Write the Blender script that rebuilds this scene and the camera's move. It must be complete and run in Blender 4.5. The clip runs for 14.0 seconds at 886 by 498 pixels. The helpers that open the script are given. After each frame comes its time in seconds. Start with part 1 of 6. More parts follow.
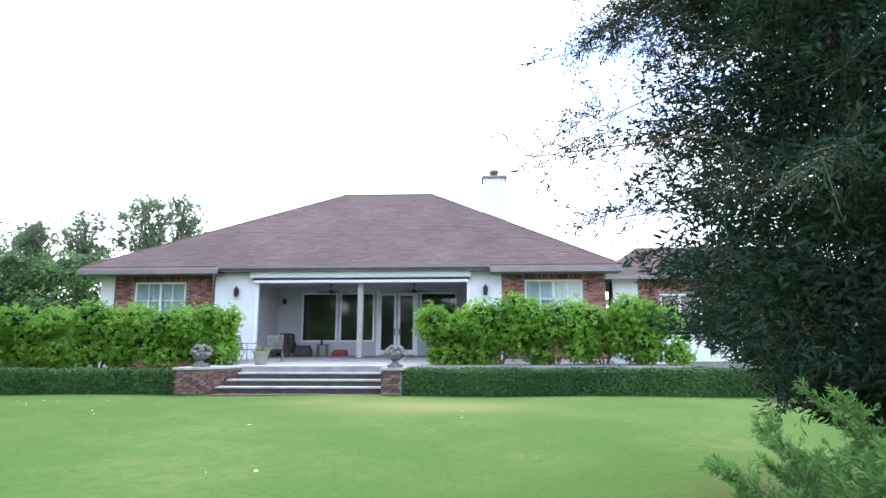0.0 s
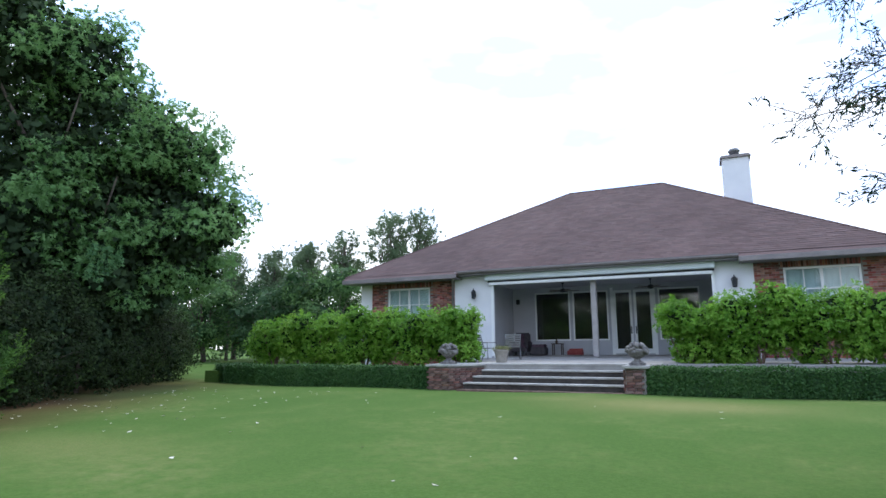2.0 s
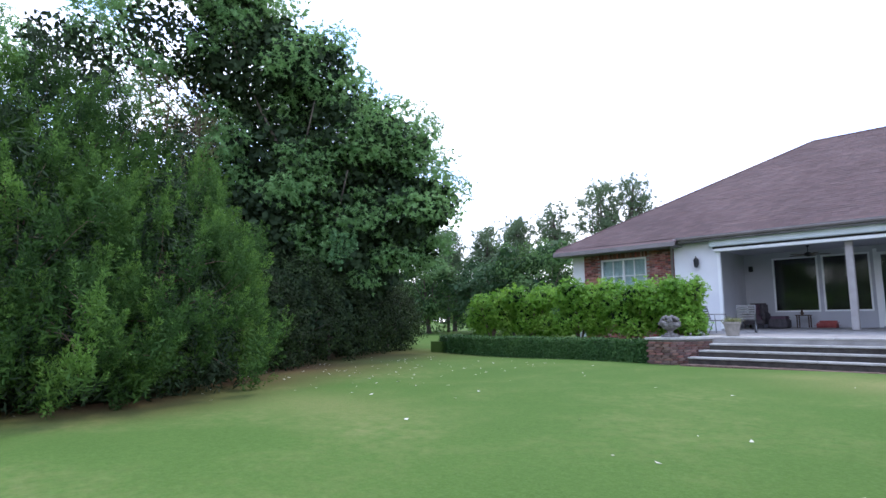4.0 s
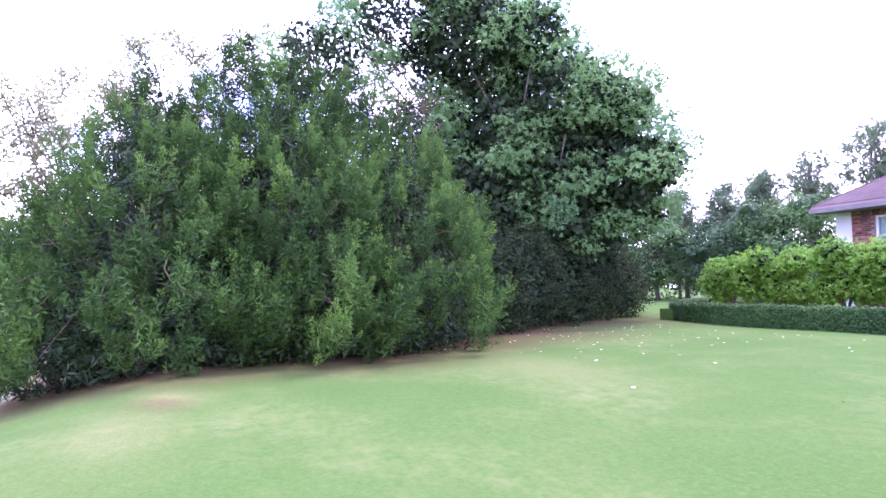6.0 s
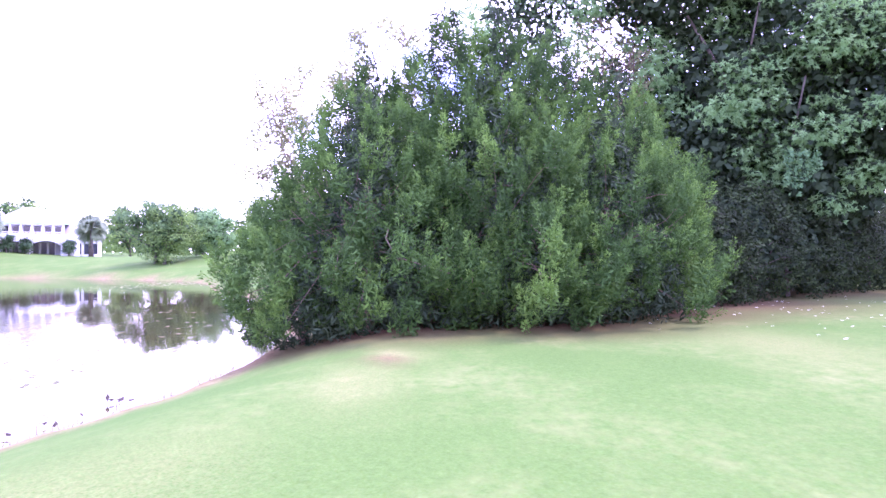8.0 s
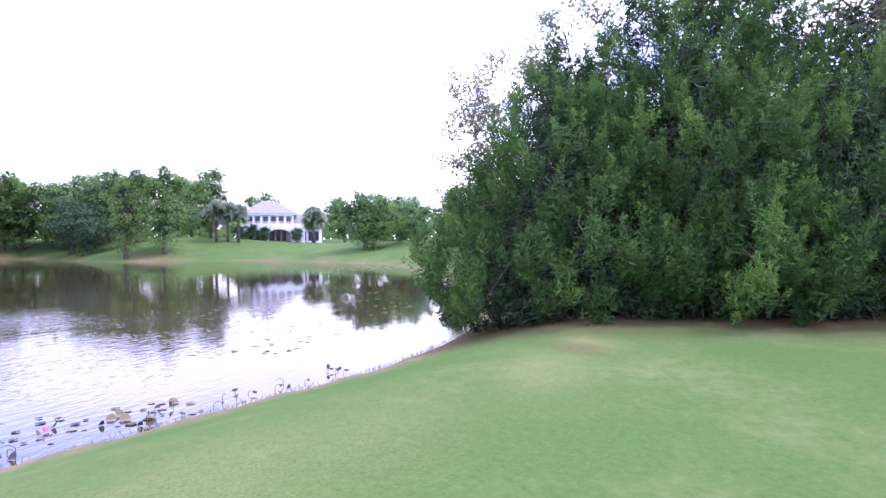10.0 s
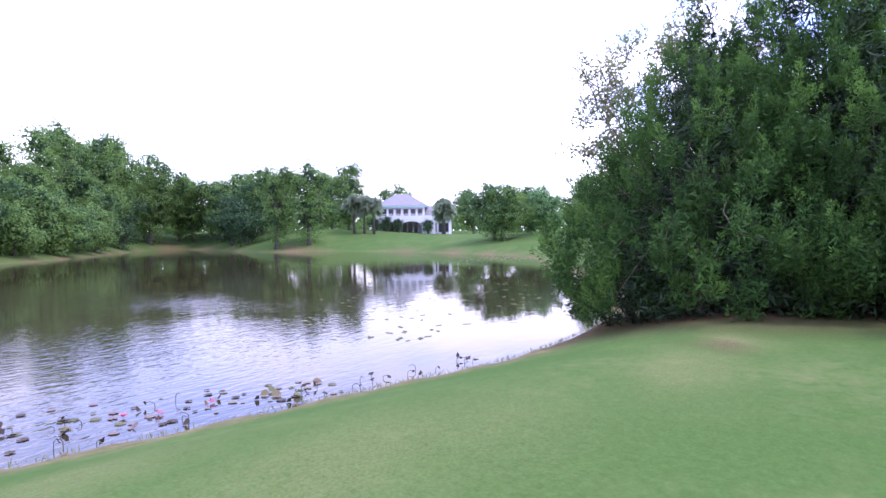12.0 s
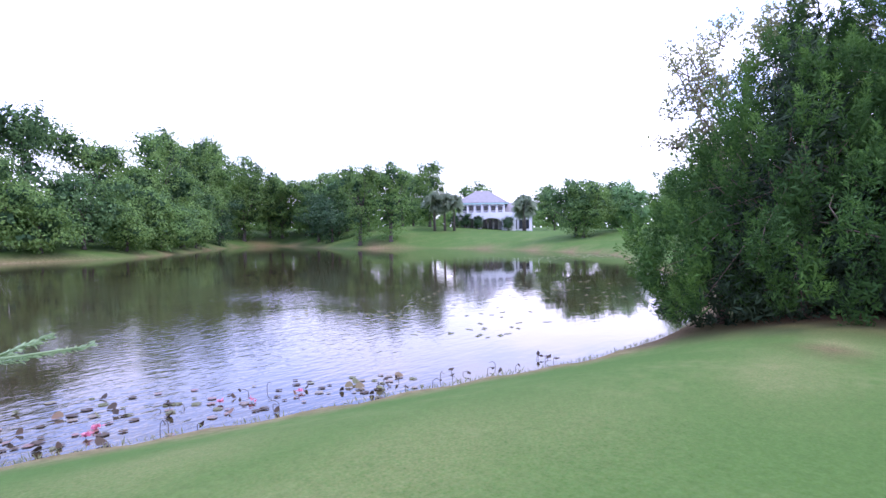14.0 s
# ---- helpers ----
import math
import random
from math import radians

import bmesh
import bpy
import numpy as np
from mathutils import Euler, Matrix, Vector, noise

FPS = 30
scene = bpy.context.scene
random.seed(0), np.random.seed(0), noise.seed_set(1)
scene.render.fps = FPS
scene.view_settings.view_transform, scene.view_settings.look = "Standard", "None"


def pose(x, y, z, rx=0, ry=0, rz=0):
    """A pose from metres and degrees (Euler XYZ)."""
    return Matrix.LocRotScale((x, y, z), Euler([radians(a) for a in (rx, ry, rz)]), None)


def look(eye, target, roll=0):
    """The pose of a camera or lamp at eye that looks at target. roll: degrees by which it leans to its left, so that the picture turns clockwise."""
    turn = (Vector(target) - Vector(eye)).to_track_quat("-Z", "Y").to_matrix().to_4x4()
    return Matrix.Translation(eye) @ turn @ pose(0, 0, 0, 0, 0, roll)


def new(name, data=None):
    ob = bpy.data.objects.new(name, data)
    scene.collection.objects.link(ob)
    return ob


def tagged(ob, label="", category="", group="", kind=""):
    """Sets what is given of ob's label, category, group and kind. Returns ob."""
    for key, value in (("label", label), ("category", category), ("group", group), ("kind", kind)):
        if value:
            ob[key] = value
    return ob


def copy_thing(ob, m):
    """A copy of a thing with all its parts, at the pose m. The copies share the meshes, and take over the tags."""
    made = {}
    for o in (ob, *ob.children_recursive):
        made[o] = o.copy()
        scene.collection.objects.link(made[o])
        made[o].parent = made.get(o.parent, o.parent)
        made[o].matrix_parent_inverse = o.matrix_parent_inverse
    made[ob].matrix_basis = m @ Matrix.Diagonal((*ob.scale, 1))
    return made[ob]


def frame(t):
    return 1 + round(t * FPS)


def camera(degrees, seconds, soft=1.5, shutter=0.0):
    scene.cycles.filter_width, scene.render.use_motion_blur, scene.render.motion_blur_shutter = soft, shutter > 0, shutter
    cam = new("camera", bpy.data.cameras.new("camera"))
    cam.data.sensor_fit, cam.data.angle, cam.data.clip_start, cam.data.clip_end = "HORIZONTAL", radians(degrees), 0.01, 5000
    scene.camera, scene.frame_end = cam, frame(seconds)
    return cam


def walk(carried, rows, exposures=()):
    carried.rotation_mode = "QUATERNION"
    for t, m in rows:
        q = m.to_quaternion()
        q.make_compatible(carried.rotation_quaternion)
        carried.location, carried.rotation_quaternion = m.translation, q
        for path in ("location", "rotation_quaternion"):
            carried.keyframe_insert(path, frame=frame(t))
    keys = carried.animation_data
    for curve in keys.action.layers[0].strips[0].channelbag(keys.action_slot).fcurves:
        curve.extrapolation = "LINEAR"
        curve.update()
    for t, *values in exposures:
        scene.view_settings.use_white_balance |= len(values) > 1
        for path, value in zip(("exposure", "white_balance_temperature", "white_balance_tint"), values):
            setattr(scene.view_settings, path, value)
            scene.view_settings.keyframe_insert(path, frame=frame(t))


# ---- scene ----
cam = camera(74.42, 14.0)
# seconds, x, y, z, yaw, pitch, roll
ROWS = [
    (0, 0.0, 0.001, 1.543, 2.63, 9.46, 0.04),
    (0.5, -0.049, 0.014, 1.504, 8.27, 9.66, 0.07),
    (1, -0.124, 0.001, 1.481, 14.02, 9.82, 0.16),
    (1.5, -0.175, -0.056, 1.46, 19.63, 9.85, 0.29),
    (2, -0.181, -0.129, 1.447, 24.69, 9.65, 0.34),
    (2.5, -0.185, -0.141, 1.445, 29.6, 9.11, 0.39),
    (3, -0.181, -0.12, 1.449, 34.67, 8.46, 0.41),
    (5.5, -0.08, -0.14, 1.46, 61.65, 4.84, 0.32),
    (6, -0.08, -0.14, 1.46, 66.91, 3.92, 0.24),
    (6.5, -0.08, -0.14, 1.46, 72.13, 2.96, 0.24),
    (7, -0.09, -0.14, 1.455, 77.02, 2.19, 0.29),
    (7.5, -0.09, -0.14, 1.455, 81.93, 1.42, 0.35),
    (8, -0.09, -0.14, 1.455, 86.86, 0.86, 0.36),
    (8.5, -0.09, -0.14, 1.45, 91.69, 0.63, 0.38),
    (9, -0.1, -0.15, 1.45, 96.45, 0.31, 0.38),
    (11.5, -0.1, -0.15, 1.45, 115.82, -1.12, 0.59),
    (12, -0.1, -0.15, 1.45, 118.04, -1.18, 0.6),
    (12.5, -0.1, -0.15, 1.45, 120.14, -1.26, 0.56),
    (13, -0.1, -0.15, 1.45, 122.1, -1.33, 0.55),
    (13.5, -0.1, -0.15, 1.45, 124.03, -1.36, 0.62),
    (14, -0.1, -0.15, 1.45, 125.89, -1.41, 0.64),
]
EXPOSURES = [(0.0, 0.5, 6650, 11), (0.7, 0.15, 6600, 10), (1.3, -0.28, 6550, 10), (3.2, -0.38, 6500, 10), (5.3, 0.78, 5950, 47), (6.5, 1.16, 5800, 64), (7.5, 1.46, 5700, 76), (9.2, 0.76, 5800, 56), (11.3, 0.12, 5850, 42), (14.0, 0.0, 5750, 38)]
walk(cam, [(t, pose(x, y, z, 90 + pitch, roll, yaw)) for t, x, y, z, yaw, pitch, roll in ROWS], EXPOSURES)

# ---- light ----
SUN_EL, SUN_AZ = 60.0, -12.0
world = bpy.data.worlds.new("hazy_sky")
scene.world = world
world.use_nodes = True
wn, wl = world.node_tree.nodes, world.node_tree.links
wn.clear()
sky = wn.new("ShaderNodeTexSky")
sky.sky_type, sky.sun_disc = "NISHITA", False
sky.sun_elevation, sky.sun_rotation = radians(SUN_EL), radians(SUN_AZ)
sky.air_density, sky.dust_density, sky.ozone_density = 1.0, 1.5, 1.5
tex = wn.new("ShaderNodeTexCoord")
mapp = wn.new("ShaderNodeMapping")
mapp.inputs["Scale"].default_value = (1.0, 1.0, 2.6)
clouds = wn.new("ShaderNodeTexNoise")
clouds.inputs["Scale"].default_value, clouds.inputs["Detail"].default_value, clouds.inputs["Roughness"].default_value = 2.3, 7.0, 0.55
cramp = wn.new("ShaderNodeValToRGB")
cramp.color_ramp.elements[0].position, cramp.color_ramp.elements[1].position = 0.27, 0.42
cmix = wn.new("ShaderNodeMix")
cmix.data_type = "RGBA"
sep = wn.new("ShaderNodeSeparateXYZ")
high = wn.new("ShaderNodeMapRange")
high.inputs["From Min"].default_value, high.inputs["From Max"].default_value = 0.06, 0.30
tint = wn.new("ShaderNodeMix")
tint.data_type = "RGBA"
tint.inputs["A"].default_value, tint.inputs["B"].default_value = (29.0, 30.0, 31.5, 1), (14.0, 21.0, 37.0, 1)
wl.new(tex.outputs["Generated"], sep.inputs["Vector"])
wl.new(sep.outputs["Z"], high.inputs["Value"])
patch = wn.new("ShaderNodeTexNoise")
patch.inputs["Scale"].default_value, patch.inputs["Detail"].default_value = 4.2, 4.0
prange = wn.new("ShaderNodeMapRange")
prange.inputs["From Min"].default_value, prange.inputs["From Max"].default_value = 0.42, 0.60
prange.inputs["To Min"].default_value, prange.inputs["To Max"].default_value = 0.25, 1.0
pmul = wn.new("ShaderNodeMath")
pmul.operation = "MULTIPLY"
wl.new(mapp.outputs["Vector"], patch.inputs["Vector"])
wl.new(patch.outputs["Fac"], prange.inputs["Value"])
wl.new(prange.outputs["Result"], pmul.inputs[0])
wl.new(high.outputs["Result"], pmul.inputs[1])
wl.new(pmul.outputs[0], tint.inputs["Factor"])
wl.new(tint.outputs["Result"], cmix.inputs["B"])
bg = wn.new("ShaderNodeBackground")
bg.inputs["Strength"].default_value = 0.085
wout = wn.new("ShaderNodeOutputWorld")
wl.new(tex.outputs["Generated"], mapp.inputs["Vector"])
wl.new(mapp.outputs["Vector"], clouds.inputs["Vector"])
wl.new(clouds.outputs["Fac"], cramp.inputs["Fac"])
wl.new(cramp.outputs["Color"], cmix.inputs["Factor"])
wl.new(sky.outputs["Color"], cmix.inputs["A"])
wl.new(cmix.outputs["Result"], bg.inputs["Color"])
wl.new(bg.outputs["Background"], wout.inputs["Surface"])

sun_data = bpy.data.lights.new("sun", "SUN")
sun_data.energy, sun_data.angle, sun_data.color = 2.2, radians(6.0), (1.0, 0.96, 0.9)
sun = new("sun", sun_data)
SUN_DIR = Vector((math.sin(radians(SUN_AZ)) * math.cos(radians(SUN_EL)), math.cos(radians(SUN_AZ)) * math.cos(radians(SUN_EL)), math.sin(radians(SUN_EL))))
sun.matrix_world = look(SUN_DIR * 60, (0, 0, 0))


# ---- materials ----
def mat(name, c1, c2, rough=0.7, scale=6.0, fine=60.0, bump=0.2, metal=0.0, island=0.0, spread=0.5, depth=0.01, random_ob=0.0, spec=0.4):
    """Two-scale noise between two colours, with fine relief; island: how far loose pieces of a mesh differ."""
    m = bpy.data.materials.new(name)
    m.use_nodes = True
    n, l = m.node_tree.nodes, m.node_tree.links
    b = n["Principled BSDF"]
    b.inputs["Roughness"].default_value, b.inputs["Metallic"].default_value = rough, metal
    b.inputs["Specular IOR Level"].default_value = spec
    co = n.new("ShaderNodeTexCoord")
    big, small = n.new("ShaderNodeTexNoise"), n.new("ShaderNodeTexNoise")
    big.inputs["Scale"].default_value, big.inputs["Detail"].default_value = scale, 5
    small.inputs["Scale"].default_value, small.inputs["Detail"].default_value = fine, 4
    l.new(co.outputs["Object"], big.inputs["Vector"])
    l.new(co.outputs["Object"], small.inputs["Vector"])
    add = n.new("ShaderNodeMath")
    add.operation = "ADD"
    l.new(big.outputs["Fac"], add.inputs[0])
    l.new(small.outputs["Fac"], add.inputs[1])
    fac = n.new("ShaderNodeMapRange")
    fac.inputs["From Min"].default_value, fac.inputs["From Max"].default_value = 1.0 - spread * 0.5, 1.0 + spread * 0.5
    l.new(add.outputs[0], fac.inputs["Value"])
    mix = n.new("ShaderNodeMix")
    mix.data_type = "RGBA"
    mix.inputs["A"].default_value, mix.inputs["B"].default_value = (*c1, 1), (*c2, 1)
    l.new(fac.outputs["Result"], mix.inputs["Factor"])
    out = mix.outputs["Result"]
    if island or random_ob:
        src = n.new("ShaderNodeNewGeometry").outputs["Random Per Island"] if island else n.new("ShaderNodeObjectInfo").outputs["Random"]
        hsv = n.new("ShaderNodeHueSaturation")
        k = island or random_ob
        for key, lo, hi, shift in (("Value", 1 - k, 1 + k, 0), ("Hue", 0.5 - 0.03 * k, 0.5 + 0.03 * k, 3), ("Saturation", 1 - 0.5 * k, 1 + 0.3 * k, 5)):
            w = n.new("ShaderNodeTexWhiteNoise")
            w.noise_dimensions = "1D"
            sh = n.new("ShaderNodeMath")
            sh.operation = "MULTIPLY_ADD"
            sh.inputs[1].default_value, sh.inputs[2].default_value = 91.7, shift * 7.31
            l.new(src, sh.inputs[0])
            l.new(sh.outputs[0], w.inputs["W"])
            r = n.new("ShaderNodeMapRange")
            r.inputs["To Min"].default_value, r.inputs["To Max"].default_value = lo, hi
            l.new(w.outputs["Value"], r.inputs["Value"])
            l.new(r.outputs["Result"], hsv.inputs[key])
        l.new(out, hsv.inputs["Color"])
        out = hsv.outputs["Color"]
    l.new(out, b.inputs["Base Color"])
    if bump:
        bp = n.new("ShaderNodeBump")
        bp.inputs["Strength"].default_value, bp.inputs["Distance"].default_value = bump, depth
        l.new(small.outputs["Fac"], bp.inputs["Height"])
        l.new(bp.outputs["Normal"], b.inputs["Normal"])
    return m


def leaf_mat(name, c1, c2, c3, trans=0.35, rough=0.65, vary=0.55):
    """Leaves: each leaf takes its own green, and some light passes through."""
    m = bpy.data.materials.new(name)
    m.use_nodes = True
    n, l = m.node_tree.nodes, m.node_tree.links
    b = n["Principled BSDF"]
    b.inputs["Roughness"].default_value = rough
    b.inputs["Specular IOR Level"].default_value = 0.2
    geo = n.new("ShaderNodeNewGeometry")
    ramp = n.new("ShaderNodeValToRGB")
    ramp.color_ramp.elements[0].color, ramp.color_ramp.elements[1].color = (*c1, 1), (*c3, 1)
    ramp.color_ramp.elements.new(0.5).color = (*c2, 1)
    co = n.new("ShaderNodeTexCoord")
    no = n.new("ShaderNodeTexNoise")
    no.inputs["Scale"].default_value, no.inputs["Detail"].default_value = 0.7, 3
    l.new(co.outputs["Object"], no.inputs["Vector"])
    mx = n.new("ShaderNodeMath")
    mx.operation = "MULTIPLY_ADD"
    mx.inputs[1].default_value = vary
    l.new(geo.outputs["Random Per Island"], mx.inputs[0])
    sc = n.new("ShaderNodeMath")
    sc.operation = "MULTIPLY_ADD"
    sc.inputs[1].default_value, sc.inputs[2].default_value = 1.5, -0.5 + (0.55 - vary) / 2
    l.new(no.outputs["Fac"], sc.inputs[0])
    l.new(sc.outputs[0], mx.inputs[2])
    # lightens the leaf colour: new growth, and painted light on plume tips
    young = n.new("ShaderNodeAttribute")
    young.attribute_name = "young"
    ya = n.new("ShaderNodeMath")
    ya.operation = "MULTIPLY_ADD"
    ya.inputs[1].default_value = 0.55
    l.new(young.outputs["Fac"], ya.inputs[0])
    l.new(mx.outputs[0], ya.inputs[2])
    l.new(ya.outputs[0], ramp.inputs["Fac"])
    l.new(ramp.outputs["Color"], b.inputs["Base Color"])
    tr = n.new("ShaderNodeBsdfTranslucent")
    l.new(ramp.outputs["Color"], tr.inputs["Color"])
    ms = n.new("ShaderNodeMixShader")
    ms.inputs["Fac"].default_value = trans
    l.new(b.outputs["BSDF"], ms.inputs[1])
    l.new(tr.outputs["BSDF"], ms.inputs[2])
    l.new(ms.outputs["Shader"], n["Material Output"].inputs["Surface"])
    return m


def glass_mat(name, tint, rough=0.03):
    m = bpy.data.materials.new(name)
    m.use_nodes = True
    b = m.node_tree.nodes["Principled BSDF"]
    b.inputs["Base Color"].default_value = (*tint, 1)
    b.inputs["Roughness"].default_value = rough
    b.inputs["Transmission Weight"].default_value = 1.0
    b.inputs["IOR"].default_value = 1.45
    return m


def lawn_mat():
    m = bpy.data.materials.new("mown_lawn")
    m.use_nodes = True
    n, l = m.node_tree.nodes, m.node_tree.links
    b = n["Principled BSDF"]
    b.inputs["Roughness"].default_value, b.inputs["Specular IOR Level"].default_value = 1.0, 0.05
    co = n.new("ShaderNodeTexCoord")

    def noise_at(scale, detail, lo, hi):
        t = n.new("ShaderNodeTexNoise")
        t.inputs["Scale"].default_value, t.inputs["Detail"].default_value, t.inputs["Roughness"].default_value = scale, detail, 0.6
        l.new(co.outputs["Object"], t.inputs["Vector"])
        r = n.new("ShaderNodeMapRange")
        r.inputs["From Min"].default_value, r.inputs["From Max"].default_value = lo, hi
        l.new(t.outputs["Fac"], r.inputs["Value"])
        return r.outputs["Result"], t

    def blend(fac, a, bcol):
        x = n.new("ShaderNodeMix")
        x.data_type = "RGBA"
        l.new(fac, x.inputs["Factor"])
        for key, v in (("A", a), ("B", bcol)):
            if isinstance(v, tuple):
                x.inputs[key].default_value = (*v, 1)
            else:
                l.new(v, x.inputs[key])
        return x.outputs["Result"]

    f1, t1 = noise_at(0.35, 4, 0.35, 0.65)
    f2, t2 = noise_at(38.0, 5, 0.3, 0.7)
    f3, t3 = noise_at(0.36, 7, 0.46, 0.68)
    f4, t4 = noise_at(5.0, 5, 0.35, 0.75)
    green = blend(f1, (0.059, 0.122, 0.019), (0.086, 0.158, 0.028))
    green = blend(f2, green, (0.099, 0.182, 0.048))
    f5, t5 = noise_at(14.0, 8, 0.15, 0.95)
    green = blend(f5, green, (0.048, 0.096, 0.02))
    dry = blend(f4, green, (0.29, 0.25, 0.115))
    part_dry = n.new("ShaderNodeMath")
    part_dry.operation = "MULTIPLY"
    part_dry.inputs[1].default_value = 0.42
    l.new(f3, part_dry.inputs[0])
    col = blend(part_dry.outputs[0], green, dry)
    f6, t6 = noise_at(48.0, 8, 0.28, 0.80)
    fleck = n.new("ShaderNodeMath")
    fleck.operation = "MULTIPLY"
    fleck.inputs[1].default_value = 0.12
    l.new(f6, fleck.inputs[0])
    col = blend(fleck.outputs[0], col, (0.20, 0.21, 0.088))
    # worn, straw-coloured spots
    worn = n.new("ShaderNodeAttribute")
    worn.attribute_name = "worn"
    wm = n.new("ShaderNodeMath")
    wm.operation = "MULTIPLY"
    l.new(worn.outputs["Fac"], wm.inputs[0])
    l.new(f6, wm.inputs[1])
    col = blend(wm.outputs[0], col, (0.34, 0.27, 0.125))
    # worn soil on the bank and needle litter come from the mesh's own dirt attribute
    at = n.new("ShaderNodeAttribute")
    at.attribute_name = "soil"
    soil = blend(f4, (0.16, 0.10, 0.055), (0.30, 0.22, 0.12))
    mul = n.new("ShaderNodeMath")
    mul.operation = "MULTIPLY"
    rr = n.new("ShaderNodeMapRange")
    rr.inputs["From Min"].default_value, rr.inputs["From Max"].default_value = 0.15, 0.6
    l.new(f2, rr.inputs["Value"])
    ad = n.new("ShaderNodeMath")
    ad.operation = "MULTIPLY_ADD"
    ad.inputs[1].default_value, ad.inputs[2].default_value = 0.6, 0.5
    l.new(rr.outputs["Result"], ad.inputs[0])
    l.new(ad.outputs[0], mul.inputs[0])
    l.new(at.outputs["Fac"], mul.inputs[1])
    mul.use_clamp = True
    col = blend(mul.outputs[0], col, soil)
    # reddish needle litter, its colour also darkened for shade under the trees
    needles = n.new("ShaderNodeAttribute")
    needles.attribute_name = "litter"
    col = blend(needles.outputs["Fac"], col, blend(f6, (0.055, 0.03, 0.018), (0.17, 0.085, 0.05)))
    l.new(col, b.inputs["Base Color"])
    bp = n.new("ShaderNodeBump")
    bp.inputs["Strength"].default_value, bp.inputs["Distance"].default_value = 0.35, 0.02
    l.new(t2.outputs["Fac"], bp.inputs["Height"])
    l.new(bp.outputs["Normal"], b.inputs["Normal"])
    return m


def water_mat():
    m = bpy.data.materials.new("pond_water")
    m.use_nodes = True
    n, l = m.node_tree.nodes, m.node_tree.links
    b = n["Principled BSDF"]
    b.inputs["Base Color"].default_value = (0.046, 0.036, 0.017, 1)
    b.inputs["Roughness"].default_value = 0.025
    b.inputs["IOR"].default_value = 1.33
    b.inputs["Specular IOR Level"].default_value = 0.8
    co = n.new("ShaderNodeTexCoord")
    mp = n.new("ShaderNodeMapping")
    mp.inputs["Rotation"].default_value = (0, 0, radians(35))
    mp.inputs["Scale"].default_value = (1.0, 2.4, 1.0)
    l.new(co.outputs["Object"], mp.inputs["Vector"])
    a, c, d = n.new("ShaderNodeTexNoise"), n.new("ShaderNodeTexNoise"), n.new("ShaderNodeTexNoise")
    a.inputs["Scale"].default_value, a.inputs["Detail"].default_value = 3.2, 2.5
    c.inputs["Scale"].default_value, c.inputs["Detail"].default_value = 0.09, 2
    d.inputs["Scale"].default_value, d.inputs["Detail"].default_value = 0.5, 2
    l.new(mp.outputs["Vector"], a.inputs["Vector"])
    l.new(mp.outputs["Vector"], d.inputs["Vector"])
    l.new(co.outputs["Object"], c.inputs["Vector"])
    r = n.new("ShaderNodeMapRange")
    r.inputs["From Min"].default_value, r.inputs["From Max"].default_value = 0.42, 0.62
    r.inputs["To Min"].default_value, r.inputs["To Max"].default_value = 0.2, 1.9
    l.new(c.outputs["Fac"], r.inputs["Value"])
    # a breeze ruffles the water near the bank
    breeze = n.new("ShaderNodeVectorMath")
    breeze.operation = "DISTANCE"
    breeze.inputs[1].default_value = (-5.0, -15.0, 0.0)
    l.new(co.outputs["Object"], breeze.inputs[0])
    near = n.new("ShaderNodeMapRange")
    near.inputs["From Min"].default_value, near.inputs["From Max"].default_value = 5.0, 24.0
    near.inputs["To Min"].default_value, near.inputs["To Max"].default_value = 1.5, 0.3
    l.new(breeze.outputs["Value"], near.inputs["Value"])
    gust = n.new("ShaderNodeMath")
    gust.operation = "MULTIPLY"
    l.new(r.outputs["Result"], gust.inputs[0])
    l.new(near.outputs["Result"], gust.inputs[1])
    s = n.new("ShaderNodeMath")
    s.operation = "MULTIPLY"
    l.new(a.outputs["Fac"], s.inputs[0])
    l.new(gust.outputs[0], s.inputs[1])
    s2 = n.new("ShaderNodeMath")
    s2.operation = "ADD"
    l.new(s.outputs[0], s2.inputs[0])
    l.new(d.outputs["Fac"], s2.inputs[1])
    bp = n.new("ShaderNodeBump")
    bp.inputs["Strength"].default_value, bp.inputs["Distance"].default_value = 0.3, 0.016
    l.new(s2.outputs[0], bp.inputs["Height"])
    l.new(bp.outputs["Normal"], b.inputs["Normal"])
    return m


M_LAWN, M_WATER = lawn_mat(), water_mat()
M_STUCCO = mat("white_stucco", (0.66, 0.67, 0.70), (0.76, 0.77, 0.79), 0.85, 1.2, 90, 0.25)
M_WHITE = mat("white_paint", (0.76, 0.78, 0.78), (0.82, 0.83, 0.83), 0.45, 3, 60, 0.05)
M_SCREEN = mat("pale_shutter_box", (0.55, 0.62, 0.62), (0.62, 0.68, 0.68), 0.5, 2, 40, 0.05)
M_GUTTER = mat("grey_gutter_paint", (0.19, 0.165, 0.165), (0.26, 0.23, 0.225), 0.5, 2, 40, 0.05)
# dark board colour carries the shade beneath the eaves
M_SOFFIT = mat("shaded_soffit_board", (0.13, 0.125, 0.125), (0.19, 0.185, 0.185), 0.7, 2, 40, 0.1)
M_BRICK = mat("old_red_brick", (0.20, 0.065, 0.05), (0.34, 0.15, 0.12), 0.9, 9, 80, 0.4, island=0.6, random_ob=0.0)
M_BRICK_OB = mat("weathered_brick", (0.10, 0.048, 0.038), (0.23, 0.13, 0.105), 0.9, 9, 80, 0.4, random_ob=0.45)
M_MORTAR = mat("mortar", (0.22, 0.20, 0.19), (0.33, 0.31, 0.29), 0.95, 8, 90, 0.3)
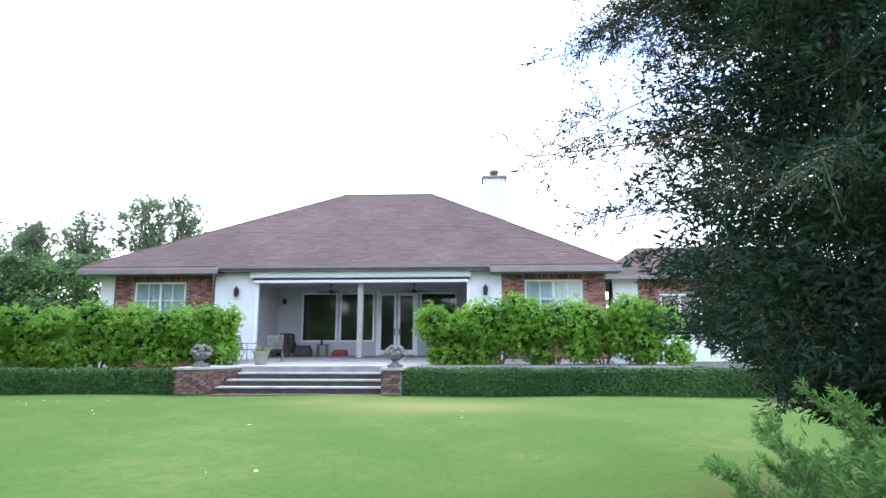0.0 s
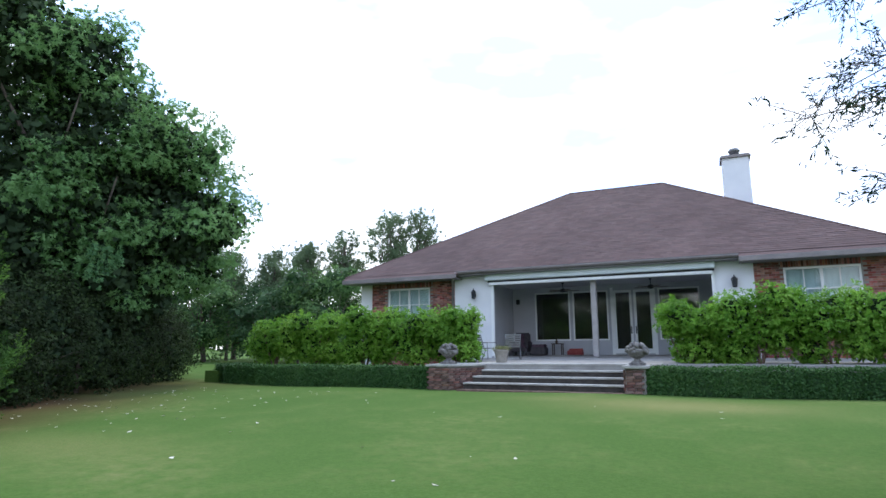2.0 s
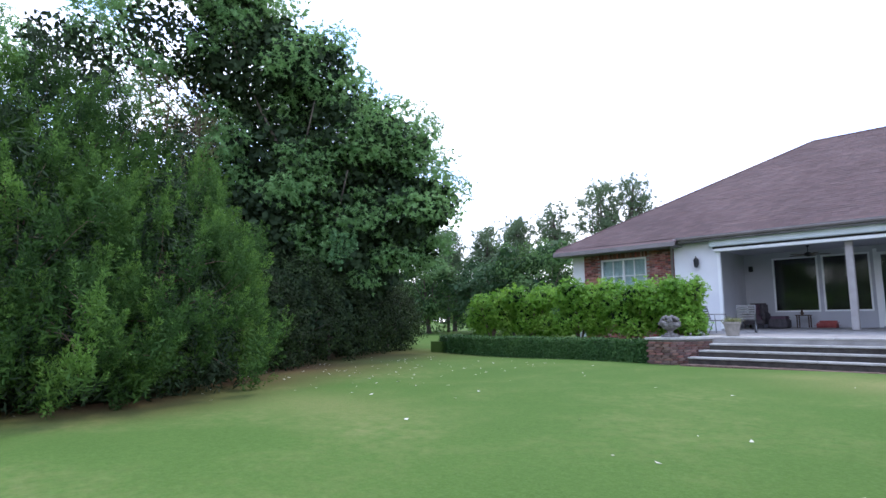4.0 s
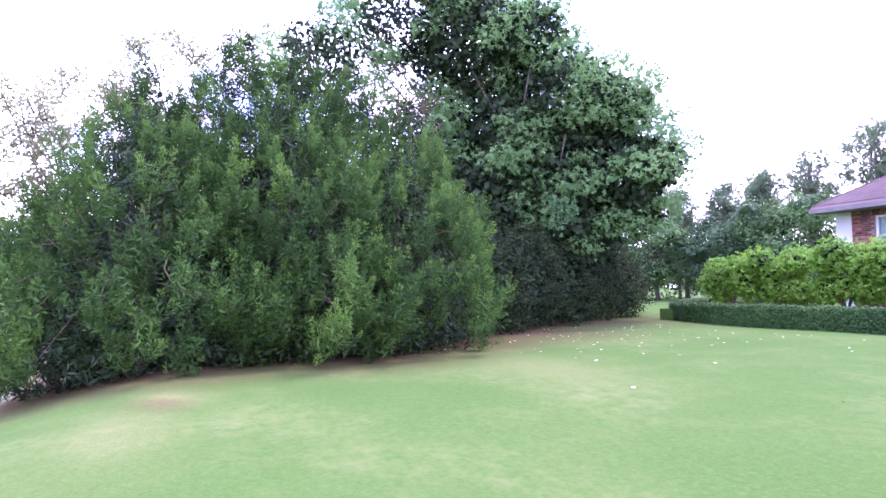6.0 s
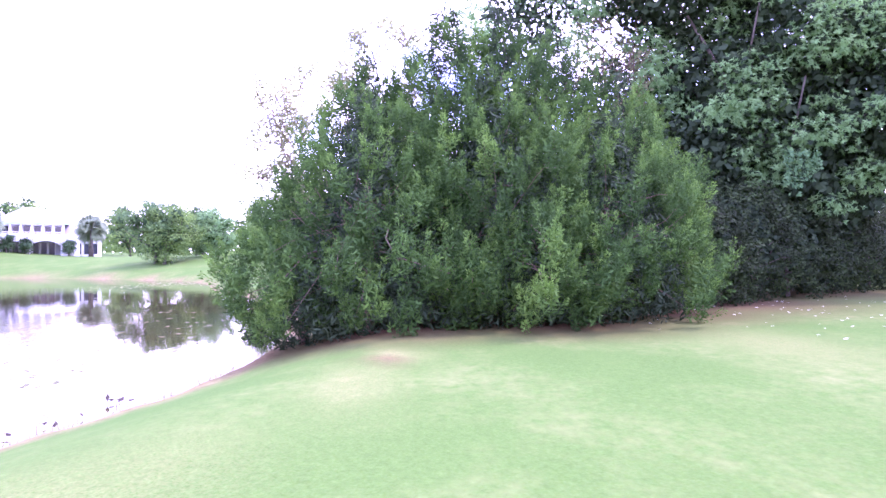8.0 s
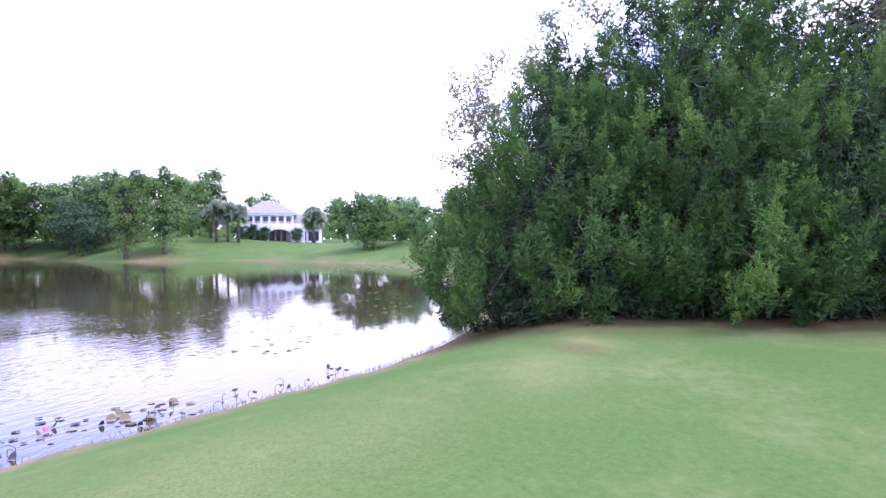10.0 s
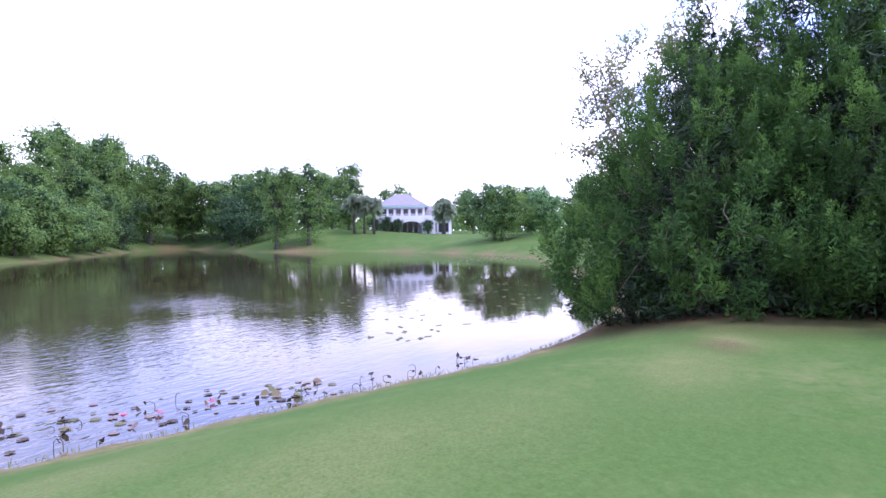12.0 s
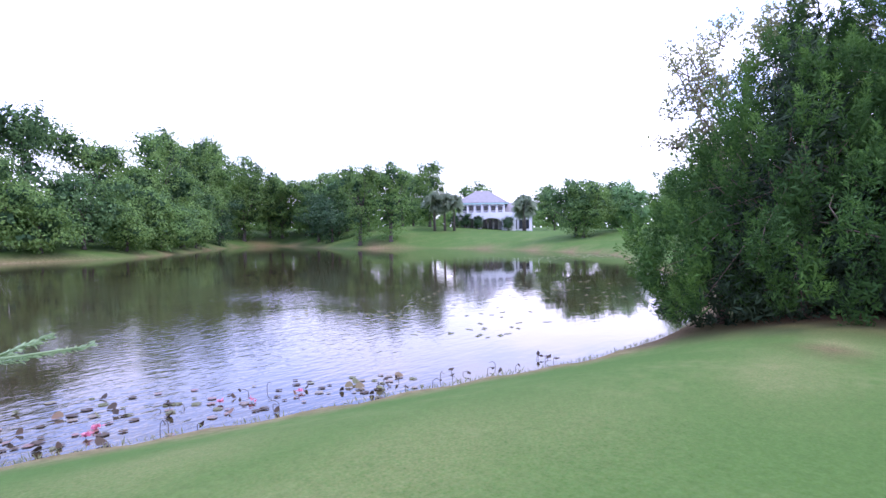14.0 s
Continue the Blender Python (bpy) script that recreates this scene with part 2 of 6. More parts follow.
M_SHINGLE = mat("brown_asphalt_shingle", (0.078, 0.048, 0.047), (0.142, 0.092, 0.086), 0.9, 0.45, 30, 0.4, island=0.15, spread=0.7)
M_STONE = mat("weathered_limestone", (0.30, 0.29, 0.27), (0.47, 0.46, 0.43), 0.85, 3, 50, 0.4, random_ob=0.12)
# riser stone coloured dark for the shade on the steps' front
M_RISER = mat("shade_dark_stone", (0.035, 0.03, 0.027), (0.085, 0.075, 0.065), 0.9, 5, 50, 0.4)
M_PAVER = mat("patio_stone", (0.20, 0.19, 0.18), (0.33, 0.32, 0.30), 0.85, 2, 40, 0.3, random_ob=0.12)
M_URN = mat("mossy_cast_stone", (0.06, 0.055, 0.05), (0.26, 0.245, 0.23), 0.95, 14, 70, 0.5)
M_POT = mat("grey_clay_pot", (0.22, 0.20, 0.17), (0.34, 0.31, 0.27), 0.9, 8, 60, 0.3)
M_IRON = mat("black_iron", (0.015, 0.015, 0.017), (0.035, 0.035, 0.04), 0.5, 8, 60, 0.1)
M_STEEL = mat("grey_aluminium", (0.16, 0.165, 0.17), (0.24, 0.245, 0.25), 0.4, 8, 60, 0.05, metal=0.7)
M_WICKER = mat("dark_wicker", (0.03, 0.027, 0.03), (0.07, 0.06, 0.065), 0.7, 10, 90, 0.5)
M_CUSHION = mat("plum_cushion", (0.06, 0.035, 0.05), (0.10, 0.06, 0.08), 0.9, 8, 80, 0.2)
M_RED = mat("red_cushion", (0.25, 0.05, 0.05), (0.35, 0.09, 0.08), 0.9, 8, 80, 0.2)
M_DARKWOOD = mat("dark_wood", (0.05, 0.03, 0.02), (0.09, 0.055, 0.04), 0.5, 5, 40, 0.1)
# wall colour kept dark to stand in for the rooms' low light
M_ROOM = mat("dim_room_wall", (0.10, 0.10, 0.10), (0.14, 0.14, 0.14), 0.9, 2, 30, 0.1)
# greyed copy of the white stucco: the porch's shade is in the colour
M_PORCH = mat("shaded_porch_stucco", (0.40, 0.41, 0.44), (0.47, 0.48, 0.51), 0.8, 1.2, 90, 0.15)
M_POST = mat("grey_post_timber", (0.30, 0.28, 0.27), (0.38, 0.36, 0.35), 0.8, 4, 60, 0.2)
M_CURTAIN = mat("pale_curtain", (0.50, 0.66, 0.66), (0.62, 0.76, 0.76), 0.9, 6, 60, 0.1)
M_GLASS = glass_mat("window_glass", (0.85, 0.9, 0.9))
M_BARK = mat("grey_brown_bark", (0.07, 0.055, 0.045), (0.17, 0.14, 0.115), 0.95, 6, 40, 0.6, depth=0.03)
M_TWIG = mat("reddish_twig", (0.10, 0.065, 0.045), (0.20, 0.14, 0.10), 0.95, 9, 60, 0.4)
M_TILE = mat("grey_roof_tile", (0.20, 0.185, 0.18), (0.29, 0.27, 0.26), 0.85, 2, 20, 0.3)
M_FARWALL = mat("far_white_wall", (0.72, 0.70, 0.70), (0.80, 0.79, 0.78), 0.85, 1, 20, 0.1)
M_DARKGLASS = mat("dark_window_glass", (0.03, 0.035, 0.04), (0.06, 0.065, 0.07), 0.1, 1, 10, 0.0)

L_BUSH = leaf_mat("bright_shrub_leaf", (0.10, 0.25, 0.028), (0.19, 0.39, 0.05), (0.36, 0.56, 0.10), 0.5, 0.5)
L_HEDGE = leaf_mat("dark_box_leaf", (0.025, 0.07, 0.02), (0.045, 0.115, 0.03), (0.075, 0.16, 0.045), 0.2)
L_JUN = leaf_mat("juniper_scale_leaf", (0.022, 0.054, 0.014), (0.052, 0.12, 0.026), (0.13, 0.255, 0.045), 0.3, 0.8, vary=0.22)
# juniper green darkened in colour for the tree's backlit, shaded side
L_JUN_NEAR = leaf_mat("shade_dark_juniper_leaf", (0.008, 0.022, 0.013), (0.02, 0.046, 0.026), (0.048, 0.09, 0.048), 0.12, 0.85)
L_FIG = leaf_mat("fig_leaf", (0.115, 0.24, 0.085), (0.20, 0.37, 0.135), (0.30, 0.49, 0.195), 0.55, 0.5, vary=0.35)
# the shade under the fig is put into this dark leaf colour
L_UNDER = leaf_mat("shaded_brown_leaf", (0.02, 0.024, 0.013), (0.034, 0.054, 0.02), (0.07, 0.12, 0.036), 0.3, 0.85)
L_VINE = leaf_mat("vine_leaf", (0.05, 0.13, 0.05), (0.09, 0.20, 0.075), (0.14, 0.27, 0.10), 0.35)
L_WOOD = leaf_mat("woodland_leaf", (0.085, 0.165, 0.042), (0.15, 0.265, 0.066), (0.27, 0.405, 0.10), 0.42, vary=0.4)
L_WOODDARK = leaf_mat("deep_green_leaf", (0.055, 0.12, 0.04), (0.10, 0.195, 0.06), (0.17, 0.285, 0.09), 0.35, vary=0.3)
L_BRIGHT = leaf_mat("light_green_leaf", (0.09, 0.19, 0.04), (0.16, 0.29, 0.07), (0.25, 0.38, 0.10), 0.4)
L_PINE = leaf_mat("pine_needle", (0.10, 0.16, 0.085), (0.155, 0.225, 0.12), (0.22, 0.30, 0.17), 0.45)
L_DARKTREE = leaf_mat("dark_oak_leaf", (0.025, 0.065, 0.028), (0.05, 0.105, 0.04), (0.08, 0.15, 0.055), 0.25)
L_OLIVE = leaf_mat("dry_olive_leaf", (0.17, 0.20, 0.09), (0.26, 0.28, 0.13), (0.36, 0.35, 0.19), 0.6)
L_YOUNG = leaf_mat("young_juniper_leaf", (0.09, 0.19, 0.06), (0.17, 0.32, 0.09), (0.27, 0.45, 0.13), 0.4, 0.7)
L_PALM = leaf_mat("palm_frond", (0.18, 0.24, 0.14), (0.26, 0.32, 0.20), (0.36, 0.41, 0.28), 0.65)
L_SHOOT = leaf_mat("pale_young_shoot", (0.30, 0.42, 0.20), (0.42, 0.55, 0.30), (0.54, 0.66, 0.40), 0.4)
L_PAD = leaf_mat("lily_pad", (0.05, 0.09, 0.03), (0.16, 0.16, 0.06), (0.22, 0.10, 0.08), 0.1, 0.3)
L_BROWN = leaf_mat("withered_stalk", (0.03, 0.025, 0.02), (0.06, 0.045, 0.03), (0.10, 0.07, 0.04), 0.1)
L_PINK = leaf_mat("pink_petal", (0.55, 0.12, 0.2), (0.7, 0.22, 0.3), (0.8, 0.4, 0.42), 0.3)
# near-black green stands in for the shade deep inside the crowns
L_INNER = leaf_mat("shade_dark_inner_leaf", (0.016, 0.03, 0.014), (0.028, 0.05, 0.022), (0.045, 0.075, 0.03), 0.03, 0.85)
L_LITTER = leaf_mat("fallen_leaf", (0.45, 0.42, 0.30), (0.6, 0.58, 0.45), (0.7, 0.68, 0.6), 0.1)


# ---- building helpers ----
def part(name, bm, material, parent=None, label="", smooth=False):
    """One mesh object out of a bmesh in world coordinates, under a thing or a part if one is given."""
    me = bpy.data.meshes.new(name)
    base = Vector((0, 0, 0))
    p = parent
    while p is not None:
        base += p.location
        p = p.parent
    bmesh.ops.translate(bm, verts=bm.verts, vec=-base)
    bm.normal_update()
    bm.to_mesh(me)
    bm.free()
    me.materials.append(material)
    if smooth:
        me.polygons.foreach_set("use_smooth", [True] * len(me.polygons))
    ob = new(name, me)
    ob.parent = parent
    if label:
        tagged(ob, label)
    return ob


def empty(name, at, label, category, group="", kind=""):
    ob = new(name)
    ob.location = at
    return tagged(ob, label, category, group, kind)


def box(bm, x0, y0, z0, x1, y1, z1, bevel=0.0):
    r = bmesh.ops.create_cube(bm, size=1.0)
    m = Matrix.Translation(((x0 + x1) / 2, (y0 + y1) / 2, (z0 + z1) / 2)) @ Matrix.Diagonal((abs(x1 - x0), abs(y1 - y0), abs(z1 - z0), 1))
    bmesh.ops.transform(bm, matrix=m, verts=r["verts"])
    if bevel:
        edges = list({e for v in r["verts"] for e in v.link_edges})
        bmesh.ops.bevel(bm, geom=edges, offset=bevel, segments=2, affect="EDGES", clamp_overlap=True)
    return bm


def boxed(*a, **k):
    return box(bmesh.new(), *a, **k)


def prism(bm, pts, z0, z1):
    """An upright prism over a plan."""
    lo = [bm.verts.new((x, y, z0)) for x, y in pts]
    hi = [bm.verts.new((x, y, z1)) for x, y in pts]
    bm.faces.new(lo[::-1])
    bm.faces.new(hi)
    for i in range(len(pts)):
        j = (i + 1) % len(pts)
        bm.faces.new((lo[i], lo[j], hi[j], hi[i]))
    return bm


def tube(bm, pts, radii, sides=8, cap=True):
    """A round tube along points, with a radius at each."""
    rings = []
    for i, p in enumerate(pts):
        p = Vector(p)
        d = (Vector(pts[min(i + 1, len(pts) - 1)]) - Vector(pts[max(i - 1, 0)])).normalized()
        a = d.orthogonal().normalized()
        b = d.cross(a)
        rings.append([bm.verts.new(p + radii[i] * (math.cos(2 * math.pi * k / sides) * a + math.sin(2 * math.pi * k / sides) * b)) for k in range(sides)])
    for r, s in zip(rings, rings[1:]):
        best = min(range(sides), key=lambda o: sum((r[k].co - s[(k + o) % sides].co).length for k in range(sides)))
        for k in range(sides):
            bm.faces.new((r[k], r[(k + 1) % sides], s[(k + 1 + best) % sides], s[(k + best) % sides]))
    if cap:
        bm.faces.new(rings[0][::-1])
        bm.faces.new(rings[-1])
    return bm


def lathe(bm, at, profile, sides=20):
    """A turned body: profile of (radius, height) above at."""
    x, y, z = at
    rings = [[bm.verts.new((x + r * math.cos(2 * math.pi * k / sides), y + r * math.sin(2 * math.pi * k / sides), z + h)) for k in range(sides)] for r, h in profile]
    for r, s in zip(rings, rings[1:]):
        for k in range(sides):
            bm.faces.new((r[k], r[(k + 1) % sides], s[(k + 1) % sides], s[k]))
    bm.faces.new(rings[0][::-1])
    bm.faces.new(rings[-1])
    return bm


def ball(bm, at, r, squash=1.0, sub=2):
    v = bmesh.ops.create_icosphere(bm, subdivisions=sub, radius=r)["verts"]
    bmesh.ops.transform(bm, matrix=Matrix.Translation(at) @ Matrix.Diagonal((1, 1, squash, 1)), verts=v)
    return bm


def quads(name, verts, material, parent=None, n=4, young=None):
    """A mesh of loose polygons with n corners each, from an array (count, n, 3) in world coordinates."""
    base = np.zeros(3)
    p = parent
    while p is not None:
        base += np.array(p.location)
        p = p.parent
    count = len(verts)
    me = bpy.data.meshes.new(name)
    me.vertices.add(count * n)
    me.vertices.foreach_set("co", (verts.reshape(-1, 3) - base).astype(np.float32).ravel())
    me.loops.add(count * n)
    me.loops.foreach_set("vertex_index", np.arange(count * n, dtype=np.int32))
    me.polygons.add(count)
    me.polygons.foreach_set("loop_start", np.arange(0, count * n, n, dtype=np.int32))
    me.polygons.foreach_set("loop_total", np.full(count, n, dtype=np.int32))
    me.update(calc_edges=True)
    if young is not None:
        me.attributes.new("young", "FLOAT", "POINT").data.foreach_set("value", np.repeat(young, n).astype(np.float32))
    me.materials.append(material)
    ob = new(name, me)
    ob.parent = parent
    return ob


def unit(v):
    return v / np.maximum(np.linalg.norm(v, axis=-1, keepdims=True), 1e-9)


def leaves(rng, pos, out, size, ratio=0.5, tilt=0.8, up=0.3):
    """Pointed leaves at pos, facing roughly out; returns an array for quads()."""
    n = len(pos)
    nrm = unit(out + rng.normal(0, tilt, (n, 3)) + np.array([0, 0, up]))
    ax = unit(np.cross(nrm, rng.normal(0, 1, (n, 3))))
    bx = np.cross(nrm, ax)
    s = size * rng.uniform(0.6, 1.3, (n, 1))
    return np.stack([pos - ax * s, pos + bx * s * ratio - nrm * s * 0.12, pos + ax * s, pos - bx * s * ratio - nrm * s * 0.12], axis=1)


def sprays(rng, pos, way, length, width, spread=0.35):
    """Narrow tapering sprigs that start at pos and point along way."""
    n = len(pos)
    d = unit(way + rng.normal(0, spread, (n, 3)))
    side = unit(np.cross(d, rng.normal(0, 1, (n, 3))))
    s = rng.uniform(0.6, 1.35, (n, 1))
    l, w = length * s, width * s
    return np.stack([pos - side * w * 0.4, pos + d * l * 0.55 - side * w, pos + d * l, pos + d * l * 0.5 + side * w], axis=1)


def blob_points(rng, blobs, count, shell=0.75):
    """Points in the outer shell of ellipsoids (x, y, z, rx, ry, rz), not deep inside the others, with the way outward."""
    b = np.array(blobs, float)
    area = (b[:, 3] * b[:, 4] + b[:, 4] * b[:, 5] + b[:, 3] * b[:, 5])
    k = rng.choice(len(b), size=count * 2, p=area / area.sum())
    d = unit(rng.normal(0, 1, (count * 2, 3)))
    r = rng.uniform(shell, 1.05, (count * 2, 1)) ** 0.8
    p = b[k, :3] + d * r * b[k, 3:]
    keep = np.ones(len(p), bool)
    for i, q in enumerate(b):
        inside = (((p - q[:3]) / q[3:]) ** 2).sum(1) < 0.5
        keep &= ~(inside & (k != i))
    p, d = p[keep][:count], d[keep][:count]
    return p, d


def clumped(rng, centres, outs, per, spread):
    """Leaf positions gathered round clump centres."""
    idx = np.repeat(np.arange(len(centres)), per)
    off = rng.normal(0, 1, (len(idx), 3)) * spread
    return centres[idx] + off, unit(outs[idx] + 0.6 * unit(off))


def rosettes(rng, tips, outs, per, size, ratio=0.42, up=0.5):
    """Twig ends set with leaves that fan out round the shoot and catch the light from above."""
    n = len(tips)
    way = unit(outs + np.array([0, 0, up]) + rng.normal(0, 0.5, (n, 3)))
    k = np.repeat(np.arange(n), per)
    radial = unit(np.cross(way[k], rng.normal(0, 1, (len(k), 3))))
    d = unit(way[k] * rng.uniform(0.0, 0.9, (len(k), 1)) + radial - np.array([0, 0, 0.18]))
    nrm = unit(way[k] - d * (way[k] * d).sum(1, keepdims=True) + rng.normal(0, 0.25, (len(k), 3)))
    side = unit(np.cross(d, nrm))
    s = size * rng.uniform(0.65, 1.3, (len(k), 1))
    p = tips[k] - way[k] * rng.uniform(0, 0.9, (len(k), 1)) * size
    return np.stack([p, p + d * s * 0.9 - side * s * ratio - nrm * s * 0.06, p + d * s * 2.0 - nrm * s * 0.25, p + d * s * 0.9 + side * s * ratio - nrm * s * 0.06], axis=1)


def limbs(rng, foot, fork, tips, r0, parent, bark, sides=8, wobble=0.15, slim=0.45):
    """A trunk from foot to fork as one part, and the tapering branches from it to the tips as another."""
    foot, fork = Vector(foot), Vector(fork)
    mid = foot.lerp(fork, 0.5) + Vector((rng.uniform(-1, 1), rng.uniform(-1, 1), 0)) * wobble
    bm = bmesh.new()
    tube(bm, [foot + Vector((0, 0, -0.2)), foot + Vector((0, 0, 0.25)), mid, fork], [r0 * 1.35, r0 * 1.05, r0 * 0.85, r0 * 0.5], sides)
    part("trunk", bm, bark, parent, smooth=True)
    bm = bmesh.new()
    for tip in tips:
        tip = Vector(tip)
        t = rng.uniform(0.35, 0.98)
        s = foot.lerp(mid, t * 2) if t < 0.5 else mid.lerp(fork, t * 2 - 1)
        ln = (tip - s).length
        m1 = s.lerp(tip, 0.4) + Vector(rng.uniform(-1, 1, 3)) * ln * 0.1 + Vector((0, 0, -0.04 * ln))
        m2 = s.lerp(tip, 0.75) + Vector(rng.uniform(-1, 1, 3)) * ln * 0.06
        tube(bm, [s, m1, m2, tip], [r0 * slim, r0 * slim * 0.6, r0 * slim * 0.3, r0 * 0.05], 6)
    tagged(part("branch_work", bm, bark, parent, smooth=True), kind="stuff")


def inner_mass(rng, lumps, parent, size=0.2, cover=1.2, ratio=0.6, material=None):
    """The inside of a crown: leaves and twigs filling ellipsoids (x, y, z, rx, ry, rz), by default coloured dark for
    inner shade.
    """
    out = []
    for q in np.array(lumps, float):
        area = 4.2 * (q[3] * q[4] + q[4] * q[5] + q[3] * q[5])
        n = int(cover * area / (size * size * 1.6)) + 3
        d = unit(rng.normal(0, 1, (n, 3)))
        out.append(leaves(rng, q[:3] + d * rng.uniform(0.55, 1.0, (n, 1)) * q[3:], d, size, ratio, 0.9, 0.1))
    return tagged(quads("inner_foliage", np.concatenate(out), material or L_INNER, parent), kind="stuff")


def tree(name, label, category, foot, fork, blobs, r0, leaf_material, clumps, per, spread, leaf, seed, group="", ratio=0.5, n_limbs=14, bark=None, shell=0.7, up=0.3, ragged=0.06, tilt=0.8, core=0.7, cover=1.1, inner=None):
    """A broadleaved tree or shrub: trunk and limbs, and a crown of leaves gathered in clumps."""
    rng = np.random.default_rng(seed)
    ob = empty(name, foot, label, category, group)
    c, o = blob_points(rng, blobs, clumps, shell)
    c = c + rng.normal(0, ragged, c.shape) * np.array(blobs, float)[:, 3:].mean()
    pick = rng.choice(len(c), min(n_limbs, len(c)), replace=False)
    limbs(rng, foot, fork, c[pick] * 0.88 + np.array(fork) * 0.12, r0, ob, bark or M_BARK)
    p, d = clumped(rng, c, o, per, spread)
    p[:, 2] = c[:, 2].repeat(per) + (p[:, 2] - c[:, 2].repeat(per)) * 0.6
    quads("crown", leaves(rng, p, d, leaf, ratio, tilt, up), leaf_material, ob)
    if core:
        inner_mass(rng, [(q[0], q[1], q[2], q[3] * core, q[4] * core, q[5] * core) for q in blobs], ob, leaf * 2.0, cover, material=inner)
    return ob


def tufts(rng, pos, way, face, length, width):
    """Short tapering tufts from pos along way, their flat side turned towards face."""
    side = unit(np.cross(way, face + rng.normal(0, 0.35, way.shape)))
    k = rng.uniform(0.65, 1.3, (len(pos), 1))
    l, w = length * k, width * k
    return np.stack([pos - side * w * 0.4, pos + way * l * 0.5 - side * w, pos + way * l, pos + way * l * 0.55 + side * w], axis=1)


def juniper(foot, boughs, r0, leaf_material, seed, label, group="", spikes=8, per=82):
    """A juniper: each bough (x, y, z, length) ends in an upswept plume of several short furry spikes."""
    rng = np.random.default_rng(seed)
    ob = empty("juniper", foot, label, "juniper", group)
    b = np.array(boughs, float)
    foot_v = np.array(foot, float)
    top = (foot[0], foot[1], foot[2] + 0.7 * (float(b[:, 2].max()) - foot[2]))
    limbs(rng, foot, top, b[rng.choice(len(b), min(45, len(b)), replace=False), :3], r0, ob, M_TWIG, slim=0.2)
    outw = unit((b[:, :3] - foot_v) * np.array([1, 1, 0.25]))
    axis = unit(outw * 0.5 + rng.normal(0, 0.16, (len(b), 3)) + np.array([0, 0, 0.95]))
    k = np.repeat(np.arange(len(b)), spikes)
    rank = np.tile(np.arange(spikes) / (spikes - 1), len(b))[:, None]
    spin = unit(np.cross(axis[k], rng.normal(0, 1, (len(k), 3))))
    lead = (rank > 0.99) * 1.0
    way = unit(axis[k] * 0.85 + spin * (0.75 - 0.35 * rank) * (1 - lead) + np.array([0, 0, 0.2]) + rng.normal(0, 0.08, (len(k), 3)))
    size = b[k, 3:4]
    start = b[k, :3] + axis[k] * size * (rank * 0.62 - 0.3) + spin * size * 0.08
    length = size * rng.uniform(0.36, 0.58, (len(k), 1)) * (1.1 - 0.1 * rank)
    girth = size * rng.uniform(0.075, 0.11, (len(k), 1))
    q = np.repeat(np.arange(len(k)), per)
    h = rng.uniform(0, 1, (len(q), 1)) ** 0.9
    off = unit(np.cross(way[q], rng.normal(0, 1, (len(q), 3))))
    taper = (1.0 - 0.85 * h ** 1.8) * (0.6 + 0.4 * np.minimum(h * 3, 1))
    pos = start[q] + way[q] * h * length[q] + off * girth[q] * taper * rng.uniform(0.3, 1.0, (len(q), 1))
    dirs = unit(way[q] * 0.8 + off * 0.75 + rng.normal(0, 0.3, (len(q), 3)))
    # colour rises to tips and upper spikes: fresh growth plus light painted in
    tip_light = h[:, 0] * 0.7 + rank[q, 0] * 0.45 - 0.62 + rng.normal(0, 0.22, len(b))[k][q] + rng.normal(0, 0.12, len(k))[q]
    quads("crown", tufts(rng, pos, dirs, off + np.array([0, 0, 0.3]), 0.068, 0.0102), leaf_material, ob, young=tip_light)
    mid = b[:, :3] + axis * b[:, 3:4] * 0.12
    inner_mass(rng, np.column_stack([mid, b[:, 3:4] * 0.2, b[:, 3:4] * 0.2, b[:, 3:4] * 0.36]), ob, 0.075, 1.3, 0.25, material=leaf_material)
    return ob, rng


# ---- ground and pond ----
WATER_Z = -0.75
SHORE = [(0.92, -8.30), (-2.67, -6.57), (-6.76, -5.03), (-10.13, -3.89), (-14.96, -3.55), (-21.60, -4.61), (-31.20, -7.89), (-40.92, -13.52), (-57.24, -21.02), (-68.73, -37.04), (-75.70, -56.47), (-69.82, -70.79),
         (-74.30, -82.91), (-82.20, -99.08), (-85.55, -109.46), (-76.38, -107.08), (-61.55, -94.29), (-44.47, -75.72), (-29.60, -64.45), (-11.67, -61.38), (7.66, -54.81), (19.59, -36.35), (13.56, -16.99)]


def closed_spline(pts, steps=8):
    out, n = [], len(pts)
    for i in range(n):
        p0, p1, p2, p3 = (np.array(pts[(i + k) % n], float) for k in (-1, 0, 1, 2))
        for s in range(steps):
            t = s / steps
            out.append(0.5 * (2 * p1 + (p2 - p0) * t + (2 * p0 - 5 * p1 + 4 * p2 - p3) * t * t + (3 * p1 - p0 - 3 * p2 + p3) * t ** 3))
    return np.array(out)


SHORELINE = closed_spline(SHORE)


